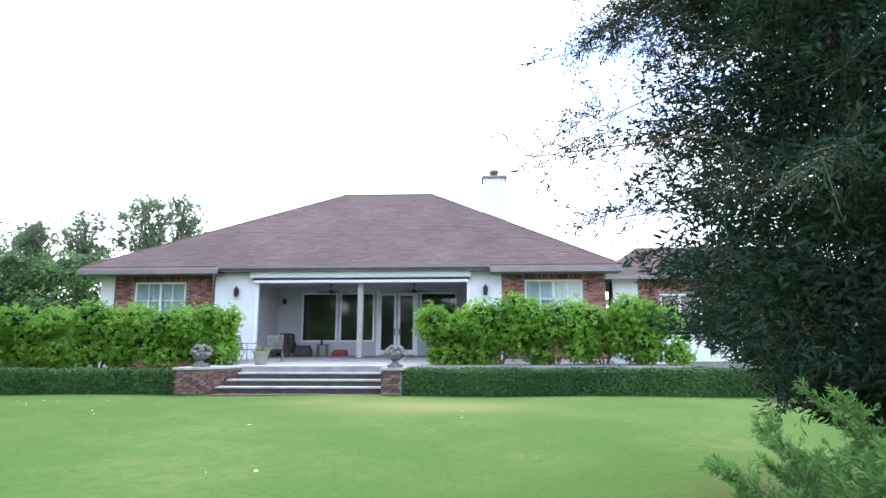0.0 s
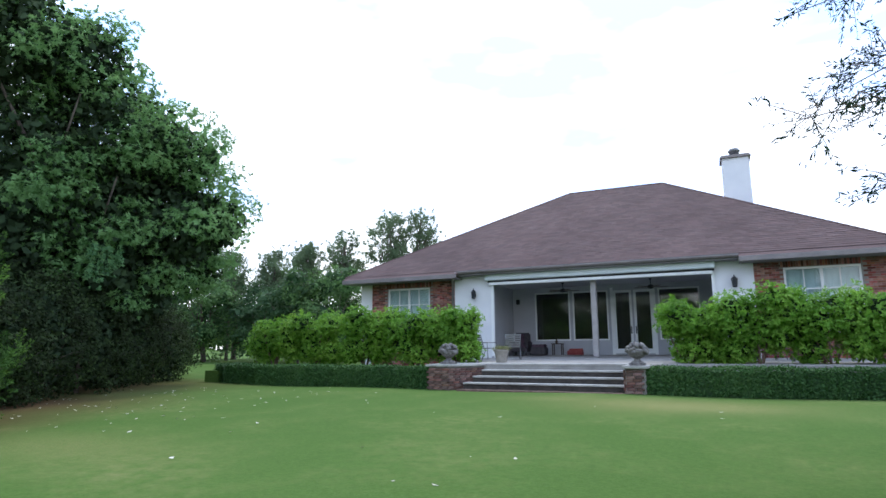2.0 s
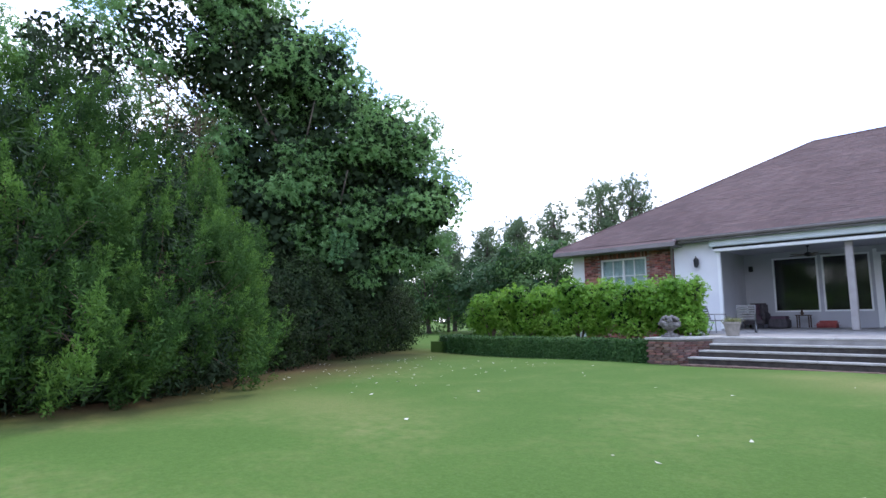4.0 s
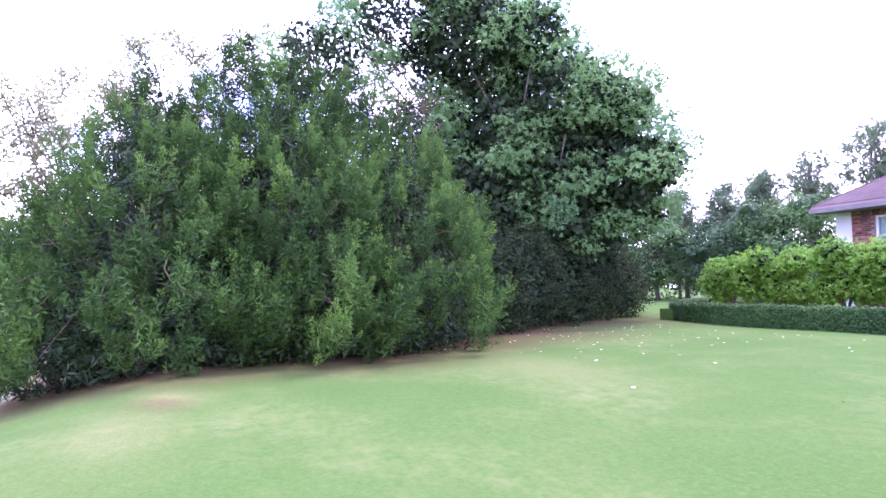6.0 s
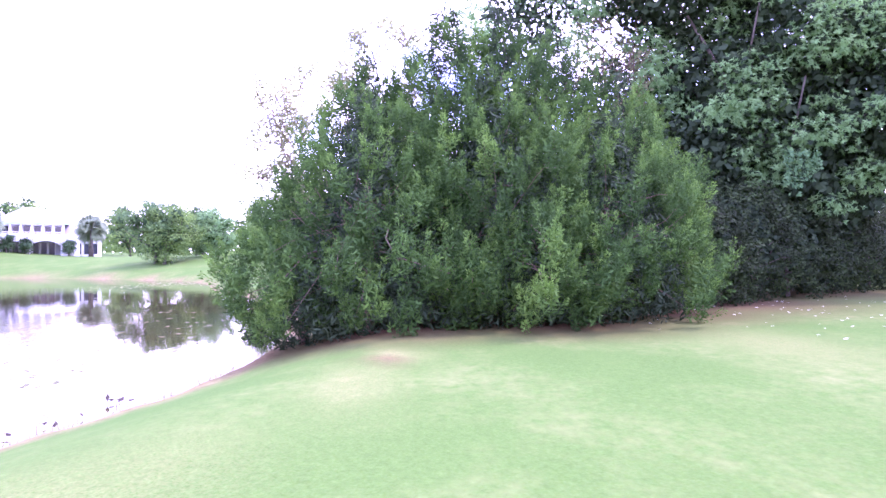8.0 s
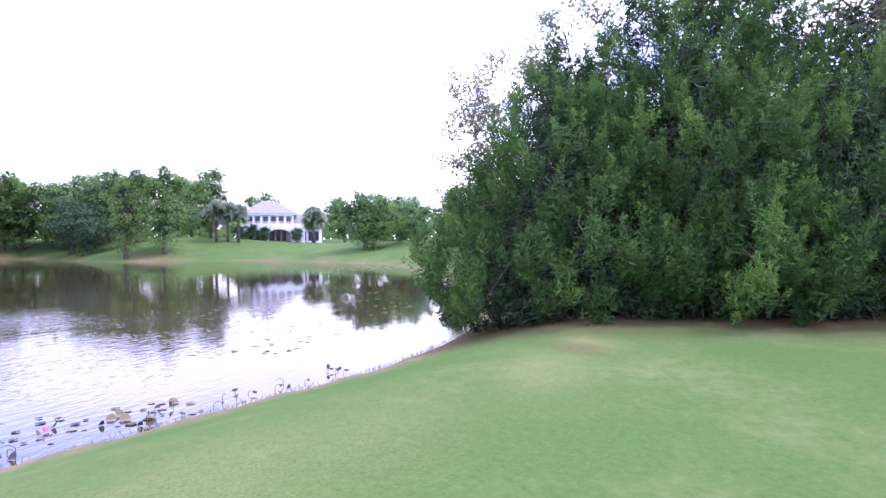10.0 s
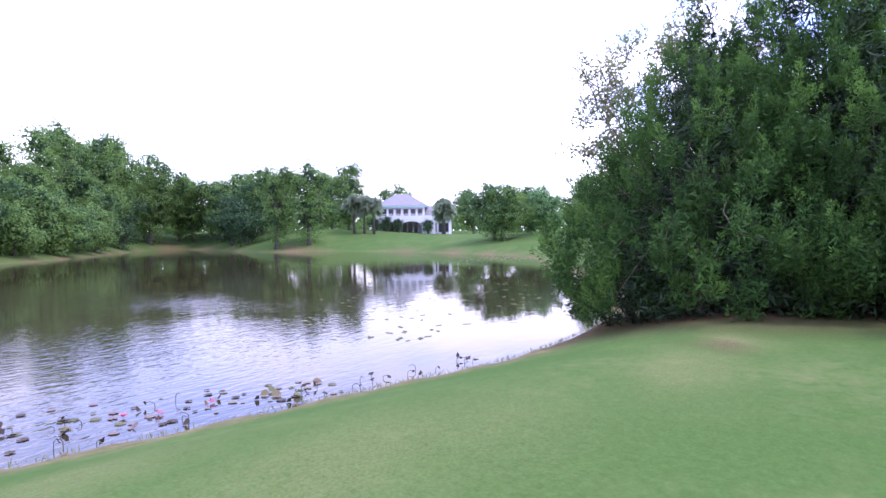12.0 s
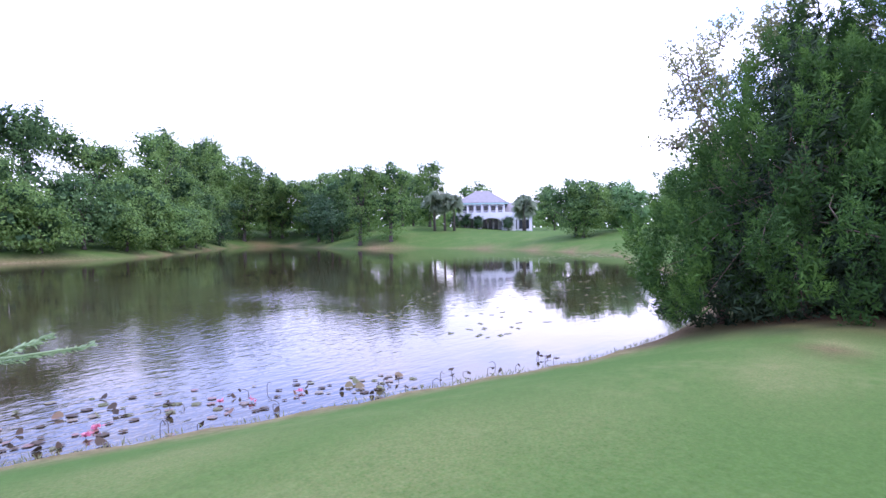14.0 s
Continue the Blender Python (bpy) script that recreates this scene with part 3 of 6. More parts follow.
def shore_distance(p):
    """Metres from the waterline, negative inside the pond; p is (n, 2)."""
    a, b = SHORELINE, np.roll(SHORELINE, -1, axis=0)
    best, inside = np.full(len(p), 1e9), np.zeros(len(p), bool)
    for q, r in zip(a, b):
        e = r - q
        t = np.clip(((p - q) @ e) / (e @ e), 0, 1)
        best = np.minimum(best, np.linalg.norm(p - q - t[:, None] * e, axis=1))
        cross = (q[1] > p[:, 1]) != (r[1] > p[:, 1])
        with np.errstate(divide="ignore", invalid="ignore"):
            xi = (r[0] - q[0]) * (p[:, 1] - q[1]) / (r[1] - q[1]) + q[0]
        inside ^= cross & (p[:, 0] < xi)
    return np.where(inside, -best, best)


def sm(x):
    x = np.clip(x, 0, 1)
    return x * x * (3 - 2 * x)


def ground_z(p):
    """Height of the ground at (n, 2) plan points, and the distance from the shore."""
    d = shore_distance(p)
    x, y = p[:, 0], p[:, 1]
    lawn = 0.08 + 0.14 * sm((y - 4) / 12) + 0.25 * sm((-x - 18) / 25) * sm((y + 5) / 20)
    lawn = lawn + 1.9 * sm((-x - 52) / 22) * sm(d / 18) * sm((-y + 5) / 20) + 1.3 * sm((-y - 54) / 22) * sm(d / 15)
    bank = WATER_Z + 0.10 * sm(d / 0.35) + (lawn - WATER_Z - 0.10) * sm((d + 0.4) / 4.0)
    z = np.where(d >= 0, bank, WATER_Z + np.maximum(d * 0.35, -1.6))
    return z, d


def gz(x, y):
    return float(ground_z(np.array([[x, y]], float))[0][0])


def axis_steps(centre, fine, reach, growth, limit):
    out, s = [0.0], fine
    while out[-1] < limit:
        if out[-1] > reach:
            s *= growth
        out.append(out[-1] + s)
    v = np.array(out)
    return np.concatenate([centre - v[:0:-1], centre + v])


def build_ground():
    xs, ys = axis_steps(-5.0, 0.45, 16.0, 1.09, 1500.0), axis_steps(0.0, 0.45, 20.0, 1.09, 1500.0)
    gx, gy = np.meshgrid(xs, ys)
    p = np.stack([gx.ravel(), gy.ravel()], axis=1)
    z, d = ground_z(p)
    z = z + 0.02 * np.sin(p[:, 0] * 0.9 + 1.3) * np.sin(p[:, 1] * 0.7) * (d > 1)
    nx, ny = len(xs), len(ys)
    i = (np.arange(ny - 1)[:, None] * nx + np.arange(nx - 1)[None, :]).ravel()
    faces = np.stack([i, i + 1, i + nx + 1, i + nx], axis=1)
    me = bpy.data.meshes.new("ground")
    me.from_pydata(np.column_stack([p, z]).tolist(), [], faces.tolist())
    me.materials.append(M_LAWN)
    me.polygons.foreach_set("use_smooth", [True] * len(me.polygons))
    soil = np.clip(1.6 - np.abs(d - 0.25) / 0.5, 0, 1) * np.where(np.hypot(p[:, 0], p[:, 1]) < 30, 0.9, 0.3) + (d < 0) * 1.0
    litter = np.zeros(len(p))
    for cx, cy, r, k in LITTER:
        litter = np.maximum(litter, k * np.clip(1.3 - np.hypot(p[:, 0] - cx, p[:, 1] - cy) / r, 0, 1))
    me.attributes.new("soil", "FLOAT", "POINT").data.foreach_set("value", np.clip(soil, 0, 1).astype(np.float32))
    me.attributes.new("litter", "FLOAT", "POINT").data.foreach_set("value", np.clip(litter, 0, 1).astype(np.float32))
    worn = np.zeros(len(p))
    for cx, cy, rx, ry, k in WORN:
        worn = np.maximum(worn, k * np.exp(-((p[:, 0] - cx) / rx) ** 2 - ((p[:, 1] - cy) / ry) ** 2))
    me.attributes.new("worn", "FLOAT", "POINT").data.foreach_set("value", worn.astype(np.float32))
    return tagged(new("ground", me), "wide mown lawn with dry patches sloping to a pond", "lawn", kind="structure")


# needle and leaf litter under the trees: x, y, radius, strength
LITTER = [(-12.29, -0.51, 2.9, 1.0), (-12.76, 2.77, 3.0, 1.0), (-14.39, 5.77, 3.0, 0.9), (-16.5, 8.5, 4.0, 0.9), (-20.0, 13.0, 5.0, 0.8), (-8.0, -0.55, 0.35, 0.7), (4.0, 5.0, 2.0, 0.8)]
# worn spots in the lawn: x, y, half widths, strength
WORN = [(-1.0, 13.6, 2.6, 1.5, 0.9), (-3.4, 14.3, 1.6, 0.9, 0.6), (-2.97, -2.37, 1.6, 0.7, 0.45), (-4.02, -1.90, 1.2, 0.7, 0.35), (-8.40, -0.36, 0.6, 0.35, 1.0), (-6.60, -0.78, 1.4, 0.5, 0.5), (-2.03, -3.86, 1.2, 0.5, 0.5), (-9.0, 5.5, 2.0, 1.0, 0.5)]
ground = build_ground()

bm = bmesh.new()
lo, hi = SHORELINE.min(0) - 3, SHORELINE.max(0) + 3
bm.faces.new([bm.verts.new((x, y, WATER_Z)) for x, y in ((lo[0], lo[1]), (hi[0], lo[1]), (hi[0], hi[1]), (lo[0], hi[1]))])
water = tagged(part("water", bm, M_WATER), "dark still pond with light ripples mirroring sky and trees", "pond", kind="structure")

# ---- house ----
PATIO, STEP_Y = 1.12, 16.45
FRONT = 22.8
house = empty("house", (-4.7, 27.0, 0.2), "brick and white stucco house with brown shingle roof and porch", "house")


def wall_with_hole(x0, x1, z0, z1, y0, y1, hx0, hx1, hz0, hz1):
    bm = bmesh.new()
    box(bm, x0, y0, z0, hx0, y1, z1)
    box(bm, hx1, y0, z0, x1, y1, z1)
    box(bm, hx0, y0, z0, hx1, y1, hz0)
    box(bm, hx0, y0, hz1, hx1, y1, z1)
    return bm


def window(parent, x0, x1, z0, z1, y, cols, rows, pane_mat, name="window", curtain=True):
    """A framed window in the opening; y is its outer face. Every pane is a part of its own."""
    w = part(name, boxed(x0, y + 0.02, z0, x0 + 0.07, y + 0.12, z1, bevel=0.008), M_WHITE, parent)
    bm = bmesh.new()
    box(bm, x1 - 0.07, y + 0.02, z0, x1, y + 0.12, z1)
    box(bm, x0 + 0.07, y + 0.02, z1 - 0.07, x1 - 0.07, y + 0.12, z1)
    box(bm, x0 + 0.07, y + 0.02, z0, x1 - 0.07, y + 0.12, z0 + 0.07)
    part("frame", bm, M_WHITE, w)
    bm = bmesh.new()
    for i in range(1, cols):
        x = x0 + 0.07 + (x1 - x0 - 0.14) * i / cols
        t = 0.045 if cols % 2 == 0 and i == cols // 2 else 0.018
        box(bm, x - t, y + 0.03, z0 + 0.07, x + t, y + 0.10, z1 - 0.07)
    for k in range(1, rows):
        z = z0 + 0.07 + (z1 - z0 - 0.14) * k / rows
        box(bm, x0 + 0.07, y + 0.035, z - 0.02, x1 - 0.07, y + 0.095, z + 0.02)
    part("glazing_bar_grid", bm, M_WHITE, w)
    part("sill", boxed(x0 - 0.08, y - 0.06, z0 - 0.09, x1 + 0.08, y + 0.1, z0 - 0.004, bevel=0.01), M_STONE, w)
    for i in range(cols):
        for k in range(rows):
            a, b = x0 + 0.07 + (x1 - x0 - 0.14) * i / cols, x0 + 0.07 + (x1 - x0 - 0.14) * (i + 1) / cols
            c, d = z0 + 0.07 + (z1 - z0 - 0.14) * k / rows, z0 + 0.07 + (z1 - z0 - 0.14) * (k + 1) / rows
            p = part("pane", boxed(a, y + 0.062, c, b, y + 0.068, d), pane_mat, w)
            p.visible_shadow = False
    if curtain:
        bm = bmesh.new()
        n = int((x1 - x0) / 0.05)
        lo = [bm.verts.new((x0 + (x1 - x0) * i / n, y + 0.17 + 0.02 * math.sin(i * 1.9), z0 + 0.02)) for i in range(n + 1)]
        hi = [bm.verts.new((x0 + (x1 - x0) * i / n, y + 0.17 + 0.02 * math.sin(i * 1.9), z1 - 0.01)) for i in range(n + 1)]
        for i in range(n):
            bm.faces.new((lo[i], lo[i + 1], hi[i + 1], hi[i]))
        part("curtain", bm, M_CURTAIN, w, "pale gathered curtain", smooth=True)
    return w


def brick_face(name, x0, x1, z0, z1, y, holes, parent, seed, soldier=()):
    """Brick courses proud of a wall face, in running bond, as real bricks in one mesh."""
    rng = random.Random(seed)
    bm = bmesh.new()
    L, H, J = 0.215, 0.065, 0.012
    k = 0
    z = z0
    while z + H <= z1 + 0.001:
        x = x0 - (L + J) / 2 * (k % 2)
        while x < x1:
            a, b = max(x, x0), min(x + L, x1)
            if b - a > 0.04 and not any(a < h[1] - 0.01 and b > h[0] + 0.01 and z < h[3] and z + H > h[2] for h in holes):
                box(bm, a, y - 0.022 - rng.uniform(0, 0.006), z, b, y + 0.01, z + H)
            x += L + J
        z += H + J
        k += 1
    for sx0, sx1, sz0, sz1 in soldier:
        x = sx0
        while x + H <= sx1:
            box(bm, x, y - 0.03, sz0, x + H, y + 0.01, sz1)
            x += H + J
    ob = part(name, bm, M_BRICK, parent, "old red brick with pale mortar joints")
    return tagged(ob, kind="stuff")


# shell of the house, in pieces that meet end to end
TOP = 4.56
bm = wall_with_hole(-14.25, -10.1, 0.1, TOP, FRONT, FRONT + 0.3, -13.43, -11.34, 1.95, 4.08)
part("wall", bm, M_MORTAR, house, "brick wall backing")
bm = wall_with_hole(1.24, 5.25, 0.1, TOP, FRONT, FRONT + 0.3, 2.14, 4.37, 1.95, 4.10)
part("wall", bm, M_MORTAR, house, "brick wall backing")
brick_face("brickwork", -14.25, -10.1, 0.6, TOP, FRONT, [(-13.43, -11.34, 1.8, 4.33)], house, 3, [(-13.5, -11.27, 4.1, 4.31)])
brick_face("brickwork", 1.24, 5.25, 0.6, TOP, FRONT, [(2.14, 4.37, 1.8, 4.35)], house, 4, [(2.07, 4.44, 4.12, 4.33)])
part("corner_pilaster", boxed(-14.82, FRONT - 0.06, 0.1, -14.25, FRONT + 0.3, TOP, bevel=0.01), M_STUCCO, house, "white stucco corner")
part("wall", boxed(-10.1, FRONT - 0.12, 0.1, -8.45, FRONT + 0.3, TOP + 0.08, bevel=0.01), M_STUCCO, house)
part("wall", boxed(0.0, FRONT - 0.12, 0.1, 1.24, FRONT + 0.3, TOP + 0.08, bevel=0.01), M_STUCCO, house)
part("lintel", boxed(-8.45, FRONT - 0.02, 4.06, 0.0, FRONT + 0.3, TOP + 0.08), M_STUCCO, house)
for x0, x1, y0, y1 in ((-14.82, -14.52, FRONT + 0.3, 36.0), (4.95, 5.25, FRONT + 0.3, 36.0)):
    part("wall", boxed(x0, y0, 0.1, x1, y1, TOP), M_STUCCO, house)
part("wall", boxed(-14.82, 36.0, 0.1, 5.25, 36.3, TOP), M_STUCCO, house)
window(house, -13.43, -11.34, 1.95, 4.08, FRONT, 4, 3, M_GLASS)
window(house, 2.14, 4.37, 1.95, 4.10, FRONT, 4, 3, M_GLASS)
for xa, xb in ((-14.5, -10.3), (1.5, 4.9)):
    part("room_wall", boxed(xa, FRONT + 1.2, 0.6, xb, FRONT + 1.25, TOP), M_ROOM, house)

# porch: back wall with glazed doors, side walls, ceiling, floor beam
BACK = 26.5
panes = [(-7.67, -6.05, 1.75, 3.95), (-5.92, -4.35, 1.75, 3.95), (-4.12, -3.34, 1.28, 3.92), (-3.26, -2.48, 1.28, 3.92), (-2.25, -0.6, 1.75, 3.95)]
edges = [-8.75] + [v for p in panes for v in p[:2]] + [0.35]
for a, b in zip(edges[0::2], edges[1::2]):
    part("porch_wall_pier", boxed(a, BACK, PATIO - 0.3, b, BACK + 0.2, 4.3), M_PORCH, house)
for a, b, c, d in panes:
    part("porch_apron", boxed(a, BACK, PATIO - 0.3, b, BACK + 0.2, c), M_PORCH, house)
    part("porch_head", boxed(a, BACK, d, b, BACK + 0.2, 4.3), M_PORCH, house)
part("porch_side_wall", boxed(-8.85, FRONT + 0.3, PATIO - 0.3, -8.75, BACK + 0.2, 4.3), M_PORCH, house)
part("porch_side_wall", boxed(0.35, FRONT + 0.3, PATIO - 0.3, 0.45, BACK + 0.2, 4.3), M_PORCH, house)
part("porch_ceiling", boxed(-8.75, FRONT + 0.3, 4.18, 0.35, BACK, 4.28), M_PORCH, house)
for i, (a, b, c, d) in enumerate(panes):
    nm = "door" if i in (2, 3) else "window"
    bm = bmesh.new()
    f = 0.1 if nm == "door" else 0.06
    box(bm, a, BACK - 0.03, c - (0.1 if nm == "door" else 0), a + f, BACK + 0.06, d)
    box(bm, b - f, BACK - 0.03, c - (0.1 if nm == "door" else 0), b, BACK + 0.06, d)
    box(bm, a + f, BACK - 0.03, d - f, b - f, BACK + 0.06, d)
    box(bm, a + f, BACK - 0.03, c - (0.1 if nm == "door" else 0), b - f, BACK + 0.06, c + f)
    w = part(nm, bm, M_WHITE, house, "white glazed french door" if nm == "door" else "large dark porch window in a white surround")
    g = part("pane", boxed(a + f, BACK + 0.01, c + f, b - f, BACK + 0.016, d - f), M_GLASS, w)
    g.visible_shadow = False
    if nm == "door":
        hx = b - 0.06 if i == 2 else a + 0.06
        bm = bmesh.new()
        box(bm, hx - 0.022, BACK - 0.045, 2.02, hx + 0.022, BACK - 0.028, 2.34, bevel=0.005)
        tube(bm, [(hx, BACK - 0.04, 2.2), (hx, BACK - 0.09, 2.2), (hx + (-0.1 if i == 2 else 0.1), BACK - 0.09, 2.2)], [0.012, 0.012, 0.010], 8)
        part("door_handle", bm, M_IRON, w)
for xa in (-4.24, -2.48):
    part("door_casing", boxed(xa, BACK - 0.05, PATIO, xa + 0.12, BACK - 0.004, 4.05), M_WHITE, house)
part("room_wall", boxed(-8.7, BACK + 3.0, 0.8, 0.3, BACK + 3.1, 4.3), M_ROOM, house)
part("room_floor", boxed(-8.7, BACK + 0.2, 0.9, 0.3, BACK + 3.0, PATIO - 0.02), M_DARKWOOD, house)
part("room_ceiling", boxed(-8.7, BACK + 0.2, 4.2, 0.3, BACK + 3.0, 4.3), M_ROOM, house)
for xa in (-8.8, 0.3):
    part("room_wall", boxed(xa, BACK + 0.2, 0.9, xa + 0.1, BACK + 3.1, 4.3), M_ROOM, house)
part("porch_post", boxed(-4.41, FRONT - 0.02, PATIO - 0.02, -4.20, FRONT + 0.19, 4.06, bevel=0.015), M_POST, house, "square painted timber post")
for x in (-8.45, -0.11):
    part("opening_jamb", boxed(x, FRONT - 0.15, PATIO, x + 0.11, FRONT - 0.02, 4.06), M_WHITE, house)
# rolled storm shutter over the porch opening
sh = part("roll_shutter", boxed(-8.62, FRONT - 0.42, 4.19, 0.03, FRONT - 0.13, 4.49, bevel=0.02), M_SCREEN, house, "pale rolled storm shutter box")
part("bottom_rail", boxed(-8.5, FRONT - 0.3, 4.0, -0.05, FRONT - 0.16, 4.11, bevel=0.015), M_WHITE, sh)
# black strip added in place of the shadow in this gap
part("shadow_slot", boxed(-8.55, FRONT - 0.25, 4.112, 0.0, FRONT - 0.16, 4.188), M_IRON, sh)

# roof
EAVE_Y, EAVE_Z, RIDGE_Y, RIDGE_Z = 22.2, 4.62, 29.0, 9.22
XL, XR, RL, RR = -15.35, 5.75, -6.35, -1.9
BACK_Y = 36.8
SLOPE = (RIDGE_Z - EAVE_Z) / (RIDGE_Y - EAVE_Y)


def slab(pts, t=0.06):
    bm = bmesh.new()
    hi = [bm.verts.new(p) for p in pts]
    lo = [bm.verts.new((p[0], p[1], p[2] - t)) for p in pts]
    bm.faces.new(hi)
    bm.faces.new(lo[::-1])
    for i in range(len(pts)):
        j = (i + 1) % len(pts)
        bm.faces.new((hi[i], lo[i], lo[j], hi[j]))
    bmesh.ops.recalc_face_normals(bm, faces=bm.faces)
    return bm


def shingles(p0, p1, q1, q0, seed, exposure=0.16, tab=0.33):
    """Courses of tabs over the slope from eave p0-p1 to top q0-q1."""
    rng = np.random.default_rng(seed)
    p0, p1, q0, q1 = (np.array(v, float) for v in (p0, p1, q0, q1))
    nrm = unit(np.cross(p1 - p0, q0 - p0))
    if nrm[2] < 0:
        nrm = -nrm
    up = np.linalg.norm((p0 + p1) / 2 - (q0 + q1) / 2)
    out = []
    n = int(np.linalg.norm(np.cross(unit(p1 - p0), q0 - p0)) / exposure)
    for c in range(n):
        f0, f1 = c / n, min((c + 1.4) / n, 1.0)
        a, b = p0 + (q0 - p0) * f0, p1 + (q1 - p1) * f0
        a2, b2 = p0 + (q0 - p0) * f1, p1 + (q1 - p1) * f1
        m = max(int(np.linalg.norm(b - a) / tab), 1)
        s = np.concatenate([[0], np.clip((np.arange(1, m) + rng.uniform(-0.3, 0.3, m - 1)) / m, 0, 1), [1]])
        for u, v in zip(s, s[1:]):
            lift = nrm * (0.019 + rng.uniform(0, 0.008))
            g = 0.01 / max(np.linalg.norm(b - a), 0.1)
            out.append([a + (b - a) * u + lift, a + (b - a) * (v - g) + lift, a2 + (b2 - a2) * (v - g) + nrm * 0.006, a2 + (b2 - a2) * u + nrm * 0.006])
    return np.array(out)


FL, FR = (XL, EAVE_Y, EAVE_Z), (XR, EAVE_Y, EAVE_Z)
TL, TR = (RL, RIDGE_Y, RIDGE_Z), (RR, RIDGE_Y, RIDGE_Z)
BL, BR = (XL, BACK_Y, EAVE_Z), (XR, BACK_Y, EAVE_Z)
roof = part("roof", slab([FL, FR, TR, TL]), M_SHINGLE, house, "weathered brown asphalt shingle hip roof")
part("roof_slope", slab([BL, FL, TL, (RL, BACK_Y - 6.8, RIDGE_Z)]), M_SHINGLE, roof)
part("roof_slope", slab([FR, BR, (RR, BACK_Y - 6.8, RIDGE_Z), TR]), M_SHINGLE, roof)
part("roof_slope", slab([BR, BL, (RL, BACK_Y - 6.8, RIDGE_Z), (RR, BACK_Y - 6.8, RIDGE_Z)]), M_SHINGLE, roof)
part("roof_slope", slab([TL, TR, (RR, BACK_Y - 6.8, RIDGE_Z), (RL, BACK_Y - 6.8, RIDGE_Z)]), M_SHINGLE, roof)
tagged(quads("shingles", shingles(FL, FR, TR, TL, 5), M_SHINGLE, roof), kind="stuff")
tagged(quads("shingles", shingles(BL, FL, TL, (RL, BACK_Y - 6.8, RIDGE_Z), 6), M_SHINGLE, roof), kind="stuff")
tagged(quads("shingles", shingles(FR, BR, (RR, BACK_Y - 6.8, RIDGE_Z), TR, 7), M_SHINGLE, roof), kind="stuff")
# the higher hip behind, and lower eave strips over the brick bays
apex = (-1.95, 31.8, 9.80)
part("rear_roof", slab([(-7.0, 28.4, 6.6), (4.2, 28.4, 6.6), (-1.5, 31.8, 9.80), apex]), M_SHINGLE, roof)
part("rear_roof", slab([(4.2, 28.4, 6.6), (4.2, 36.4, 6.6), (-1.5, 31.8, 9.80)]), M_SHINGLE, roof)
part("rear_roof", slab([(-7.0, 36.4, 6.6), (-7.0, 28.4, 6.6), apex]), M_SHINGLE, roof)
for a, b in ((XL, -9.72), (0.78, XR)):
    d = 0.22
    lowz = EAVE_Z - d * SLOPE
    part("lower_eave", slab([(a, EAVE_Y - d, lowz), (b, EAVE_Y - d, lowz), (b, EAVE_Y, EAVE_Z), (a, EAVE_Y, EAVE_Z)]), M_SHINGLE, roof)
    part("fascia", boxed(a, EAVE_Y - d - 0.04, lowz - 0.16, b, EAVE_Y - d, lowz + 0.015, bevel=0.01), M_GUTTER, roof)
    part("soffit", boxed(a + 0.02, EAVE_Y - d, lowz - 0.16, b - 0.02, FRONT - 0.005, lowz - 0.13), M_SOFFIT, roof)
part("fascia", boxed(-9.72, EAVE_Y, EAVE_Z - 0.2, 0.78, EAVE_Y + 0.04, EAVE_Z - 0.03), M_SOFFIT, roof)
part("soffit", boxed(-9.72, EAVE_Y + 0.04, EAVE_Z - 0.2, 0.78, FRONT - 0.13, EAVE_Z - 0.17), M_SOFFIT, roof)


def gutter(pts):
    """An open half-round-fronted trough along a line."""
    bm = bmesh.new()
    prof = [(0.0, 0.0), (-0.09, 0.0), (-0.13, 0.05), (-0.13, 0.11), (-0.115, 0.11), (-0.115, 0.055), (-0.085, 0.015), (0.0, 0.015)]
    a, b = [bm.verts.new((pts[0][0], pts[0][1] + u, pts[0][2] + w)) for u, w in prof], [bm.verts.new((pts[1][0], pts[1][1] + u, pts[1][2] + w)) for u, w in prof]
    for i in range(len(prof)):
        j = (i + 1) % len(prof)
        bm.faces.new((a[i], a[j], b[j], b[i]))
    bm.faces.new(a[::-1])
    bm.faces.new(b)
    bmesh.ops.recalc_face_normals(bm, faces=bm.faces)
    return bm


part("gutter", gutter([(-9.75, EAVE_Y, EAVE_Z - 0.12), (0.8, EAVE_Y, EAVE_Z - 0.12)]), M_GUTTER, roof)
bm = bmesh.new()
tube(bm, [(-9.8, EAVE_Y - 0.05, EAVE_Z - 0.05), (-9.95, EAVE_Y - 0.1, EAVE_Z - 0.25), (-10.2, FRONT - 0.1, EAVE_Z - 0.5), (-10.22, FRONT - 0.09, 0.8)], [0.055] * 4, 8)
part("downspout", bm, M_GUTTER, house, "brown downspout at the bay corner", smooth=True)
for a, b in ((FL, TL), (FR, TR), (TL, TR)):
    bm = bmesh.new()
    n = int((Vector(b) - Vector(a)).length / 0.3)
    for i in range(n):
        p, q = Vector(a).lerp(Vector(b), i / n), Vector(a).lerp(Vector(b), (i + 1) / n)
        tube(bm, [p + Vector((0, 0, 0.0)), q + Vector((0, 0, 0.0))], [0.05, 0.042], 6)
    tagged(part("hip_cap", bm, M_SHINGLE, roof), kind="stuff")

# chimney
ch = part("chimney", boxed(0.72, 27.9, 5.5, 1.80, 28.95, 9.72, bevel=0.01), M_STUCCO, house, "white stucco chimney with brick cap and metal flue")
